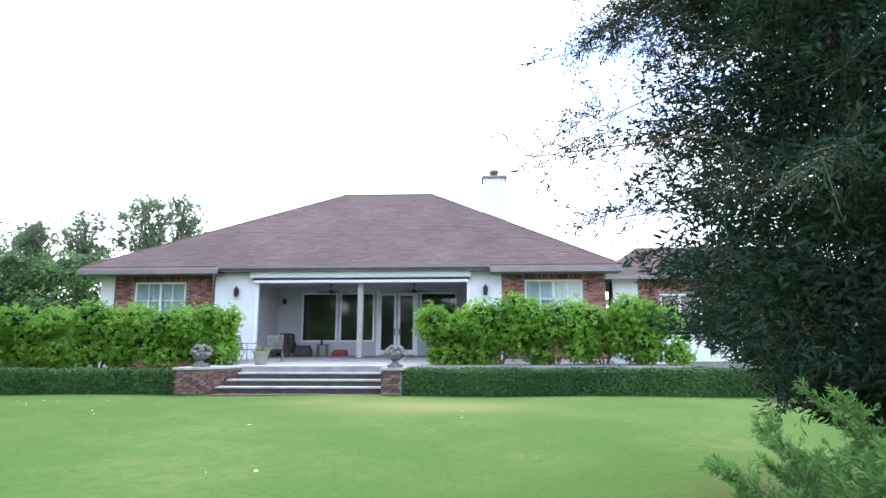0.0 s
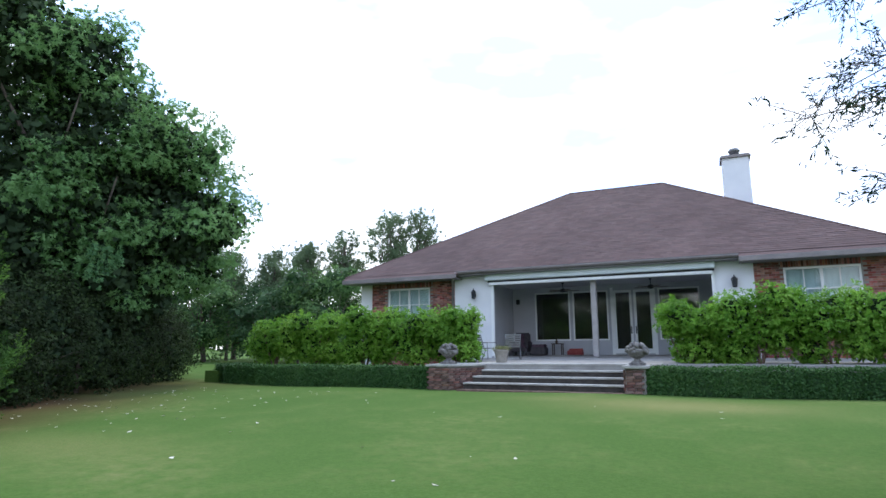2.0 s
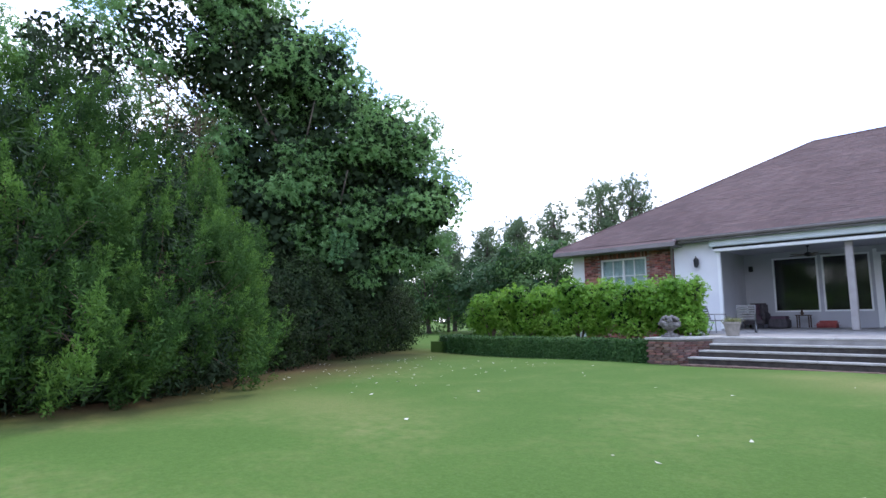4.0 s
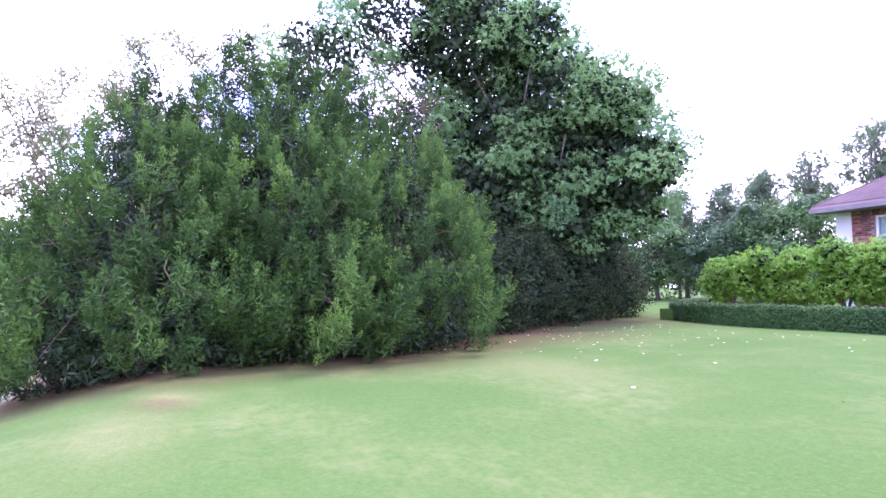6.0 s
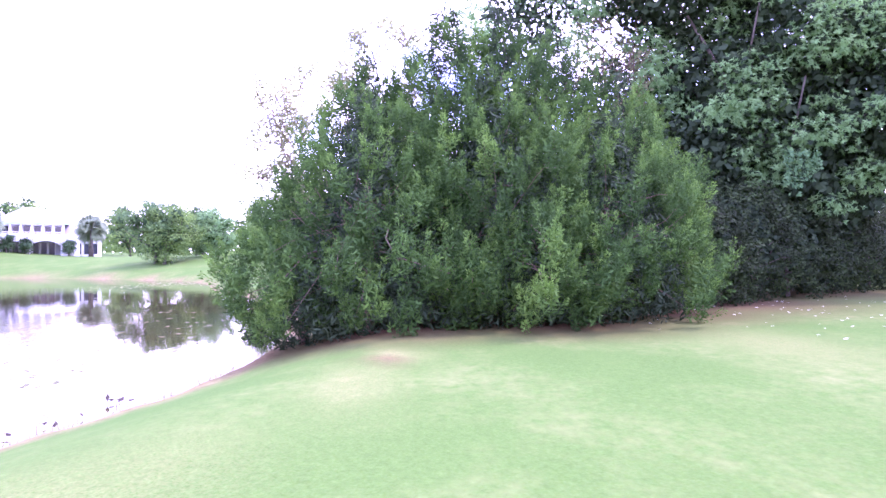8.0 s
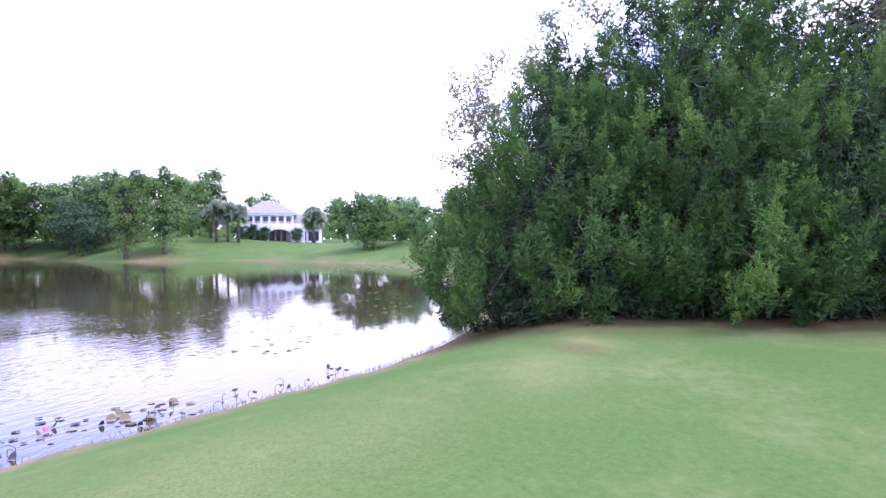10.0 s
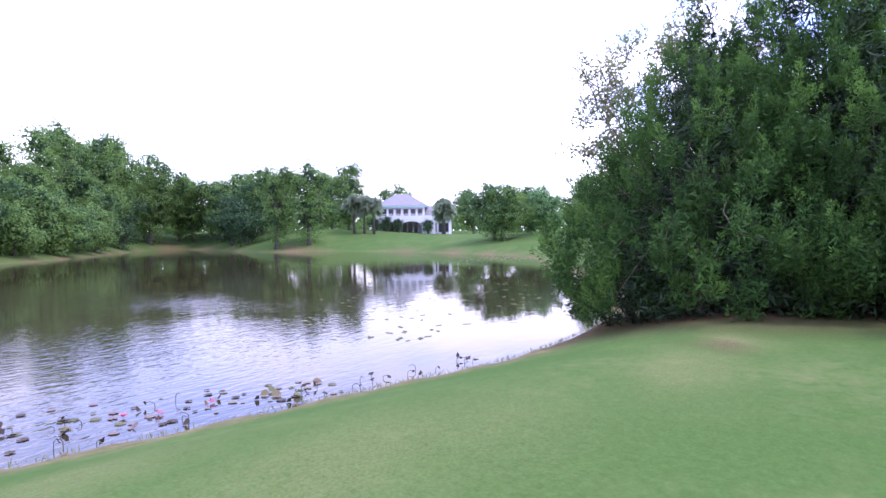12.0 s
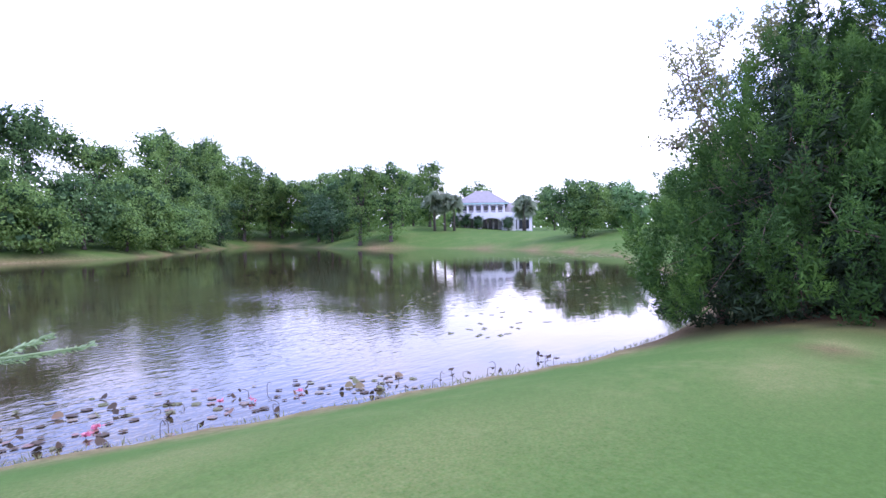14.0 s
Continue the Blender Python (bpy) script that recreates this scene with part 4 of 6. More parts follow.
part("cap", box(boxed(0.64, 27.82, 9.72, 1.88, 29.03, 9.80, bevel=0.01), 0.69, 27.87, 9.80, 1.83, 28.98, 9.86), M_GUTTER, ch)
bm = bmesh.new()
lathe(bm, (1.26, 28.4, 9.86), [(0.20, 0), (0.20, 0.26), (0.25, 0.27), (0.25, 0.33), (0.19, 0.34), (0.19, 0.40)], 18)
part("flue", bm, M_STEEL, ch, smooth=True)

# side wing set back to the right
WY = 25.4
wing = empty("house_wing", (9.5, 28.0, 0.2), "brick side wing with tall white windows and railing", "house")
bm = wall_with_hole(6.2, 17.0, 0.1, 4.6, WY, WY + 0.3, 8.15, 11.55, 1.95, 3.75)
part("wall", bm, M_MORTAR, wing)
brick_face("brickwork", 7.25, 15.5, 1.1, 4.4, WY, [(8.15, 11.55, 1.0, 3.8)], wing, 9)
part("corner_pilaster", boxed(6.15, WY - 0.05, 0.1, 7.2, WY, 4.6), M_STUCCO, wing)
window(wing, 8.15, 9.8, 1.95, 3.75, WY, 2, 1, M_GLASS, curtain=False)
window(wing, 9.82, 11.55, 1.95, 3.75, WY, 2, 1, M_GLASS, curtain=False)
part("apron_panel", boxed(8.1, WY - 0.04, 0.9, 11.6, WY - 0.004, 1.85), M_WHITE, wing)
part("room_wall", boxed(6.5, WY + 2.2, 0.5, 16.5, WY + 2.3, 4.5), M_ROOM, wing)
WE = [(5.5, WY - 0.6, 4.5), (17.6, WY - 0.6, 4.5), (15.0, WY + 3.0, 6.25), (8.1, WY + 3.0, 6.25)]
part("roof", slab(WE), M_SHINGLE, wing)
part("roof_slope", slab([(5.5, WY + 6.6, 4.5), (17.6, WY + 6.6, 4.5), (15.0, WY + 3.0, 6.25), (8.1, WY + 3.0, 6.25)]), M_SHINGLE, wing)
part("roof_slope", slab([(5.5, WY + 6.6, 4.5), (5.5, WY - 0.6, 4.5), (8.1, WY + 3.0, 6.25)]), M_SHINGLE, wing)
tagged(quads("shingles", shingles(*WE, 8), M_SHINGLE, wing), kind="stuff")
part("fascia", boxed(5.5, WY - 0.65, 4.33, 17.6, WY - 0.605, 4.5), M_GUTTER, wing)
bm = bmesh.new()
tube(bm, [(9.7, WY - 1.0, 1.95), (11.9, WY - 1.0, 1.95)], [0.02, 0.02], 6)
tube(bm, [(9.7, WY - 1.0, 1.25), (11.9, WY - 1.0, 1.25)], [0.015, 0.015], 6)
for i in range(12):
    tube(bm, [(9.7 + 0.2 * i, WY - 1.0, 1.05), (9.7 + 0.2 * i, WY - 1.0, 1.95)], [0.01, 0.01], 5)
tagged(part("iron_railing", bm, M_IRON), "black iron railing before the side wing", "railing")

# ---- terrace, steps and piers ----
FRONT_Z = 0.97
patio = tagged(part("patio", slab([(-7.2, STEP_Y + 1.05, FRONT_Z - 0.03), (6.6, STEP_Y + 1.05, FRONT_Z - 0.03), (6.6, BACK, PATIO - 0.004), (-8.9, BACK, PATIO - 0.004), (-8.9, 19.0, FRONT_Z)], 0.9), M_PAVER), "pale stone terrace in front of the porch", "terrace", kind="structure")
rng = np.random.default_rng(12)
for j in range(9):
    y0 = STEP_Y + 1.12 + j * 1.0
    for i in range(15):
        x0 = -8.7 + i * 1.02 + 0.5 * (j % 2)
        y1 = min(y0 + 0.985, BACK - 0.01)
        if x0 + 1.0 > 6.5 or (y0 < 19.2 and x0 < -7.0) or y1 - y0 < 0.2:
            continue
        za = lambda y: FRONT_Z - 0.03 + (PATIO - FRONT_Z + 0.026) * (y - STEP_Y - 1.05) / (BACK - STEP_Y - 1.05) + 0.012
        part("paving_slab", slab([(x0, y0, za(y0)), (x0 + 1.0, y0, za(y0)), (x0 + 1.0, y1, za(y1)), (x0, y1, za(y1))], 0.04), M_PAVER, patio)

steps = empty("garden_steps", (-4.7, STEP_Y + 0.6, 0.2), "four wide stone steps with dark risers up to the terrace", "steps")
for i in range(4):
    y0, z1 = STEP_Y + 0.35 * i, 0.43 + 0.18 * i
    xl = -7.15 + 0.17 * i
    part("riser", boxed(xl, y0 + 0.03, 0.12, -2.42, STEP_Y + 1.5, z1 - 0.055), M_RISER, steps, "stone riser darkened in colour for shade")
    k = 3
    for s in range(k):
        a, b = xl + (-2.42 - xl) * s / k, xl + (-2.42 - xl) * (s + 1) / k - 0.008
        part("tread", boxed(a, y0 - 0.02, z1 - 0.05, b, y0 + 0.42, z1, bevel=0.012), M_STONE, steps)
bm = bmesh.new()
rb = random.Random(4)
for i in range(20):
    for j in range(3):
        x = -7.2 + i * 0.235 + 0.11 * (j % 2)
        y = STEP_Y - 0.42 + j * 0.135
        box(bm, x, y, 0.15, x + 0.222, y + 0.125, 0.245 + rb.uniform(-0.006, 0.006))
tagged(part("brick_apron", bm, M_BRICK_OB, steps, "strip of worn brick paving at the foot"), kind="stuff")

BRICK_BM = bmesh.new()
box(BRICK_BM, -0.107, -0.05, -0.033, 0.107, 0.05, 0.033)
bmesh.ops.bevel(BRICK_BM, geom=list(BRICK_BM.edges), offset=0.006, segments=1, affect="EDGES")
BRICK_ME = bpy.data.meshes.new("brick")
BRICK_BM.to_mesh(BRICK_ME)
BRICK_BM.free()
BRICK_ME.materials.append(M_BRICK_OB)


def brick_run(parent, a, b, z0, courses, seed):
    """Courses of single bricks along the foot line a-b, on the side to the right of a-b."""
    rg = random.Random(seed)
    a, b = Vector((*a, 0)), Vector((*b, 0))
    d = (b - a).normalized()
    ang = math.atan2(d.y, d.x)
    base = parent.location
    n = int((b - a).length / 0.226)
    for c in range(courses):
        for i in range(n if c % 2 else n):
            p = a + d * (0.107 + 0.226 * i + (0.0 if c % 2 else 0.06) + rg.uniform(-0.004, 0.004))
            if (p - a).length > (b - a).length - 0.10:
                continue
            ob = new("brick", BRICK_ME)
            ob.parent = parent
            ob.location = Vector((p.x, p.y, z0 + 0.036 + c * 0.077)) - base
            ob.rotation_euler = (0, 0, ang + rg.uniform(-0.02, 0.02))


# splayed flank wall with its pier, and the pier across the steps
flank = empty("flank_wall", (-7.4, 17.0, 0.15), "low weathered brick wall with stone coping beside the steps", "garden wall")
part("core", prism(bmesh.new(), [(-8.17, 16.22), (-7.57, 16.22), (-6.53, 18.2), (-6.53, 18.88), (-8.17, 18.88)], 0.05, 0.90), M_MORTAR, flank)
brick_run(flank, (-8.22, 16.21), (-7.46, 16.21), 0.16, 9, 1)
brick_run(flank, (-7.57, 16.22), (-6.53, 18.22), 0.16, 9, 2)
part("coping", prism(bmesh.new(), [(-8.24, 16.12), (-7.5, 16.12), (-6.44, 18.2), (-6.44, 18.9), (-8.24, 18.9)], 0.905, 0.965), M_STONE, flank)
pier = empty("brick_pier", (-2.12, 16.5, 0.15), "square brick pier with stone cap at the steps", "pier")
part("core", boxed(-2.39, 16.22, 0.05, -1.87, 17.4, 0.88), M_MORTAR, pier)
brick_run(pier, (-2.42, 16.2), (-1.84, 16.2), 0.16, 9, 3)
brick_run(pier, (-2.40, 17.4), (-2.40, 16.2), 0.16, 9, 5)
part("cap", boxed(-2.48, 16.1, 0.885, -1.80, 17.45, 0.955, bevel=0.012), M_STONE, pier)


def stone_urn(at, seed):
    """Cast-stone basket of fruit on a turned foot."""
    rg = random.Random(seed)
    x, y, z = at
    ob = empty("stone_urn", at, "mossy cast-stone urn heaped with carved fruit", "urn", "urns beside the steps")
    bm = boxed(x - 0.2, y - 0.2, z, x + 0.2, y + 0.2, z + 0.07, bevel=0.01)
    lathe(bm, (x, y, z + 0.07), [(0.18, 0), (0.15, 0.03), (0.09, 0.07), (0.08, 0.11), (0.12, 0.15)], 18)
    part("foot", bm, M_URN, ob, smooth=False)
    bm = bmesh.new()
    lathe(bm, (x, y, z + 0.2), [(0.12, 0), (0.21, 0.07), (0.27, 0.17), (0.27, 0.22), (0.22, 0.23)], 20)
    part("bowl", bm, M_URN, ob, smooth=True)
    bm = bmesh.new()
    for i in range(46):
        a, h = rg.uniform(0, 6.28), rg.random()
        r = 0.27 * math.sqrt(max(0.02, 1 - (h * 0.95) ** 2))
        ball(bm, (x + r * math.cos(a), y + r * math.sin(a), z + 0.34 + h * 0.24), rg.uniform(0.045, 0.085), 0.9, 1)
    part("carved_fruit", bm, M_URN, ob, smooth=True)
    return ob


stone_urn((-7.75, 16.75, 0.965), 1)
stone_urn((-2.12, 16.7, 0.955), 2)

# ---- shrubs and hedges ----
def hedge_pts(rng, line, width, z0f, top, count):
    """Points over the faces of a clipped hedge along a plan line."""
    line = np.array(line, float)
    seg = np.diff(line, axis=0)
    ln = np.linalg.norm(seg, axis=1)
    k = rng.choice(len(seg), count, p=ln / ln.sum())
    t = rng.uniform(0, 1, count)
    base = line[k] + seg[k] * t[:, None]
    nr = np.stack([-seg[k, 1], seg[k, 0]], axis=1) / ln[k][:, None]
    face = rng.choice(3, count, p=[0.36, 0.2, 0.44])
    u = np.where(face == 0, -1.0, np.where(face == 1, 1.0, rng.uniform(-1, 1, count))) * width / 2
    bulge = 0.04 * np.sin(base[:, 0] * 2.3) + 0.03 * np.sin(base[:, 0] * 5.1 + 1)
    u = u * (1 + bulge)
    z0 = ground_z(base)[0]
    h = np.where(face == 2, 1.0 + bulge * 0.8, rng.uniform(0, 1, count))
    pos = np.column_stack([base + nr * u[:, None], z0 + (top - z0) * h])
    out = np.where((face == 2)[:, None], np.array([0, 0, 1.0]), np.column_stack([nr * np.sign(u)[:, None], np.zeros(count)]))
    return pos + rng.normal(0, 0.03, pos.shape), out


def low_hedge(line, width, top, count, seed):
    rng = np.random.default_rng(seed)
    mid = np.array(line, float).mean(0)
    ob = empty("box_hedge", (mid[0], mid[1], gz(*mid)), "low clipped dark green hedge edging the terrace bed", "hedge", "clipped hedges")
    bm = bmesh.new()
    for a, b in zip(line, line[1:]):
        a, b = np.array(a, float), np.array(b, float)
        n = unit(np.array([-(b - a)[1], (b - a)[0]])) * (width / 2 - 0.07)
        prism(bm, [tuple(a + n), tuple(a - n), tuple(b - n), tuple(b + n)], 0.0, top - 0.07)
    bmesh.ops.recalc_face_normals(bm, faces=bm.faces)
    part("core", bm, L_DARKTREE, ob)
    p, o = hedge_pts(rng, line, width, 0, top, count)
    # rounded ends
    for e, f in ((line[0], line[1]), (line[-1], line[-2])):
        d = unit(np.array(e, float) - np.array(f, float))
        a = rng.uniform(-1.6, 1.6, count // 14)
        w = np.stack([d[0] * np.cos(a) - d[1] * np.sin(a), d[0] * np.sin(a) + d[1] * np.cos(a)], axis=1)
        q = np.column_stack([np.array(e) + w * width * 0.45, rng.uniform(gz(*e), top, len(a))])
        p, o = np.vstack([p, q]), np.vstack([o, np.column_stack([w, np.zeros(len(a))])])
    quads("leaves", leaves(rng, p, o, 0.035, 0.6, 0.6), L_HEDGE, ob)
    return ob


low_hedge([(-18.0, 18.6), (-17.7, 17.5), (-16.7, 16.85), (-15.0, 16.6), (-8.3, 16.55)], 0.75, 0.86, 26000, 21)
low_hedge([(-1.78, 16.55), (4.0, 16.5), (9.5, 16.6)], 0.75, 0.90, 24000, 22)


def shrub(x, y, z, w, h, seed, label, lean=0.0):
    """A rounded multi-stemmed shrub clear of the ground on thin bent stems."""
    rng = np.random.default_rng(seed)
    ob = empty("shrub", (x, y, z), label, "shrub", "shrubs along the terrace")
    bm = bmesh.new()
    for i in range(5):
        a = rng.uniform(0, 6.28)
        m = (x + 0.16 * math.cos(a), y + 0.12 * math.sin(a), z + 0.3)
        t = (x + w * 0.32 * math.cos(a) + lean, y + 0.3 * math.sin(a), z + h * rng.uniform(0.55, 0.8))
        tube(bm, [(x + 0.04 * math.cos(a), y + 0.04 * math.sin(a), z - 0.1), m, t], [0.04, 0.032, 0.01], 6)
    part("stem", bm, M_TWIG, ob, smooth=True)
    blobs = []
    for i in range(13):
        blobs.append((x + rng.uniform(-0.38, 0.38) * w + lean, y + rng.uniform(-0.3, 0.3), z + h * rng.uniform(0.24, 0.82), w * rng.uniform(0.18, 0.28), 0.58, h * rng.uniform(0.17, 0.24)))
    c, o = blob_points(rng, blobs, 1900, 0.5)
    c = c + rng.normal(0, 0.07, c.shape)
    quads("foliage", rosettes(rng, c, o, 8, 0.05, 0.45, 0.7), L_BUSH, ob)
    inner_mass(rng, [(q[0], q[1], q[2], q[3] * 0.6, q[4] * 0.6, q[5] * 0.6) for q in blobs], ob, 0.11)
    return ob


for i, (x, w, h) in enumerate(((-16.3, 2.4, 1.95), (-14.2, 2.6, 2.05), (-12.0, 2.5, 2.05), (-9.9, 2.5, 2.1), (-8.2, 1.9, 1.9))):
    shrub(x, 18.7, 0.72, w, h + 0.22, 31 + i, "bright green glossy rounded shrub behind the low hedge")
for i, (x, w, h) in enumerate(((-0.9, 2.2, 2.0), (0.9, 2.5, 2.25), (2.6, 2.4, 2.1), (4.2, 2.3, 2.25), (5.6, 2.2, 2.2))):
    shrub(x, 18.7, 0.72, w, h + 0.22, 41 + i, "bright green glossy rounded shrub before the terrace")
# raised beds the shrubs stand in
for x0, x1, nm in ((-17.9, -8.25, "grassy raised bed behind the hedge"), (-1.8, 9.3, "raised bed in front of the terrace")):
    bm = slab([(x0, 16.7, 0.66), (x1, 16.7, 0.66), (x1, 20.4, 0.78), (x0, 20.4, 0.78)], 0.7)
    tagged(part("planting_bed", bm, M_LAWN), nm, "bed", kind="structure")

# ---- trees ----
# tall fig by the lawn
fig_blobs = [(-20.6, 12.6, 5.8, 4.2, 4.2, 3.6), (-18.3, 14.6, 5.8, 2.9, 2.6, 2.6), (-17.4, 15.7, 6.2, 2.0, 1.8, 1.4), (-19.0, 12.8, 8.8, 3.2, 2.9, 2.4), (-17.9, 14.6, 8.3, 2.2, 1.9, 1.6), (-20.2, 9.6, 11.0, 3.2, 3.0, 2.8), (-18.9, 11.4, 11.0, 2.1, 2.0, 1.6),
             (-19.4, 13.2, 3.6, 3.0, 3.2, 2.2), (-20.5, 9.4, 4.6, 3.4, 3.4, 2.8), (-22.5, 15.0, 5.5, 3.6, 3.2, 3.4), (-21.2, 6.8, 11.4, 3.0, 2.8, 2.8), (-18.6, 16.2, 4.6, 1.8, 1.5, 1.3), (-22.0, 4.0, 10.0, 3.0, 3.0, 3.0), (-19.8, 8.4, 13.4, 2.0, 2.0, 1.5), (-20.4, 10.8, 7.6, 3.2, 3.0, 2.6), (-21.0, 7.0, 7.0, 2.8, 2.8, 2.8)]
rng = np.random.default_rng(50)
fig = empty("fig_tree", (-20.5, 12.6, 0.2), "huge dark spreading fig tree at the lawn edge", "tree")
fig_pads = []
for q in fig_blobs:
    for i in range(int((9 if q[1] > 8 else 5.5) * q[3])):
        w = unit(rng.normal(0, 1, 3) + np.array([0.3, 0.0, 0.4]))
        s = rng.uniform(0.45, 1.0)
        at = np.array(q[:3]) + w * np.array(q[3:]) * rng.uniform(0.74, 0.98)
        if at[2] > (2.6 if at[0] > -18.6 else 4.4):
            fig_pads.append((*at, s, s, s * 0.6))
tips, outs = blob_points(rng, fig_pads, 19000, 0.4)
limbs(rng, (-20.5, 12.6, 0.2), (-20.3, 12.6, 4.5), tips[rng.choice(len(tips), 30, replace=False)] * 0.8 + np.array([-20.3, 12.6, 6.0]) * 0.2, 0.5, fig, M_BARK, slim=0.22)
quads("crown", rosettes(rng, tips + rng.normal(0, 0.09, tips.shape), outs, 10, 0.062, 0.4, 0.8), L_FIG, fig)
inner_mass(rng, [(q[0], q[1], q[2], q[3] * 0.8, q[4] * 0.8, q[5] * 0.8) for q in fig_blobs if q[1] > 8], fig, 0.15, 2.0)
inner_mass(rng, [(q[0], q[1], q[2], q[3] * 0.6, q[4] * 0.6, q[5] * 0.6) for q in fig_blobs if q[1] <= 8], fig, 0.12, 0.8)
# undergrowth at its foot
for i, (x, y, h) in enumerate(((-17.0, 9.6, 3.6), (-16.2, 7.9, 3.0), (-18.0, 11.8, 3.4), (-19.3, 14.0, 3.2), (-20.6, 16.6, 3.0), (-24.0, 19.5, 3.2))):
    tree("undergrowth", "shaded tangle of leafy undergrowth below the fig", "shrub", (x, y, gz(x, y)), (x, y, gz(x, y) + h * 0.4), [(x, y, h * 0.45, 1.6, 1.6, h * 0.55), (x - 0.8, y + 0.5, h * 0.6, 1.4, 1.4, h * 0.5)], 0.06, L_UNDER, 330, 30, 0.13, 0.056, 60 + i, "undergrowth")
# hanging vine
rng = np.random.default_rng(70)
vp = np.vstack([np.column_stack([rng.normal(-16.4, 0.05, 90), 11.2 + oy + rng.normal(0, 0.07, 90), rng.uniform(lo_z, 4.5, 90)]) for oy, lo_z in ((-0.4, 3.5), (-0.1, 3.2), (0.2, 3.6), (0.45, 3.9))])
vine = empty("hanging_vine", (-16.4, 11.2, 3.2), "pale green vine hanging from the fig", "vine")
quads("foliage", leaves(rng, vp, np.tile([1.0, 0, 0.2], (len(vp), 1)), 0.06, 0.6, 0.6), L_VINE, vine)


def jun_at(x, y, r, h, n, seed, low=0.0):
    """Plumes over an uneven dome, kept apart so that the dark heart of the tree shows between them."""
    rng = np.random.default_rng(seed)
    z = gz(x, y)
    out = []
    for i in range(n * 7):
        u = low + (1 - low) * rng.random() ** 0.95
        a = rng.uniform(0, 6.283)
        prof = (r + 0.3) * (1 - u ** 1.6) ** 0.75 * (1 + 0.12 * math.sin(3 * a + seed) + 0.1 * math.sin(11 * u + seed))
        prof *= 0.78 + 0.22 * min(u * h / 1.3, 1.0)
        q = prof * (0.62 + 0.38 * rng.random() ** 0.6)
        size = rng.uniform(0.8, 1.4) * (1.05 - 0.2 * u)
        p = (x + q * math.cos(a), y + q * math.sin(a), z + 0.2 + (h - 0.7) * u)
        if all(math.dist(p, o[:3]) > 0.5 * (size + o[3]) * 0.66 for o in out):
            out.append((*p, size))
        if len(out) >= n:
            break
    ob, rng = juniper((x, y, z), out, 0.11, L_JUN, seed, "dense green juniper with upswept plumes, branches to the ground", "junipers by the pond")
    # heart leaves take the dark colour that paints shade between the plumes
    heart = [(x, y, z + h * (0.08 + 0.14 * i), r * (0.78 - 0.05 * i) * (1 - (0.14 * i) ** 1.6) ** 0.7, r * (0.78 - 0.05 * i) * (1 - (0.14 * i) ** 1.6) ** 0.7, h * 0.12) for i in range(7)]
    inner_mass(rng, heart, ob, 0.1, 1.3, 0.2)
    return ob


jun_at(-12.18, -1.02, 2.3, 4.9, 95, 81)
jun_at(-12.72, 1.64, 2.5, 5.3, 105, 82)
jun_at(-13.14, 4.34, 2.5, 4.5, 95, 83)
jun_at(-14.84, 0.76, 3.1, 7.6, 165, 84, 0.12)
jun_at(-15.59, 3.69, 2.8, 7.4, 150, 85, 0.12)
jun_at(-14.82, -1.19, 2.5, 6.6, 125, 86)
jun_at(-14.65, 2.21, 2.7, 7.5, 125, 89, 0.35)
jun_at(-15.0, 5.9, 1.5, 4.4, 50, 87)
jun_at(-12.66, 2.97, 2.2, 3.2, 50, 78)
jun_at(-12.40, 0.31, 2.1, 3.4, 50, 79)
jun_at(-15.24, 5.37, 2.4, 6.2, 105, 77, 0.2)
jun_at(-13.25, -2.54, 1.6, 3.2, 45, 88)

# sparse half-bare trees behind the junipers
def sparse_tree(foot, height, w, seed, label, leaf_m, per):
    rng = np.random.default_rng(seed)
    ob = empty("sparse_tree", foot, label, "tree", "half-bare trees")
    bm = bmesh.new()
    foot_v = Vector(foot)
    top = foot_v + Vector((rng.uniform(-0.5, 0.5), rng.uniform(-0.5, 0.5), height * 0.8))
    tips, pts = [], []
    for i in range(26):
        a = rng.uniform(0, 6.28)
        h = rng.uniform(0.35, 1.0)
        tips.append(foot_v + Vector((math.cos(a) * w * rng.uniform(0.4, 1), math.sin(a) * w * rng.uniform(0.4, 1), height * h)))
    limbs(rng, foot, top, tips, 0.12, ob, M_TWIG)
    for t in tips:
        for k in range(5):
            b = t.lerp(foot_v + Vector((0, 0, t.z - foot_v.z - 0.8)), rng.uniform(0, 0.5))
            e = b + Vector(rng.normal(0, 0.5, 3)) + Vector((0, 0, 0.35))
            tube(bm, [b, b.lerp(e, 0.5) + Vector(rng.normal(0, 0.06, 3)), e], [0.03, 0.02, 0.011], 4, cap=False)
            pts += [b.lerp(e, u) for u in (0.5, 0.8, 1.0)]
    tagged(part("twig_work", bm, M_TWIG, ob, smooth=True), kind="stuff")
    c = np.array([tuple(p) for p in pts])
    p, d = clumped(rng, c, np.tile([0, 0, 1.0], (len(c), 1)), per, 0.16)
    quads("crown", leaves(rng, p, d, 0.08, 0.55, 1.2), leaf_m, ob)
    return ob


sparse_tree((-22.84, -3.98, gz(-22.84, -3.98)), 9.2, 2.2, 91, "thin half-bare tree with small dry leaves", L_OLIVE, 20)
sparse_tree((-22.48, -1.01, gz(-22.48, -1.01)), 9.5, 2.2, 92, "thin half-bare tree with small dry leaves", L_OLIVE, 18)
sparse_tree((-20.95, 6.82, gz(-20.95, 6.82)), 9.5, 2.0, 93, "bare grey tree among the evergreens", L_OLIVE, 6)
sparse_tree((-22.31, 9.03, gz(-22.31, 9.03)), 10.0, 2.0, 94, "bare grey tree among the evergreens", L_OLIVE, 6)

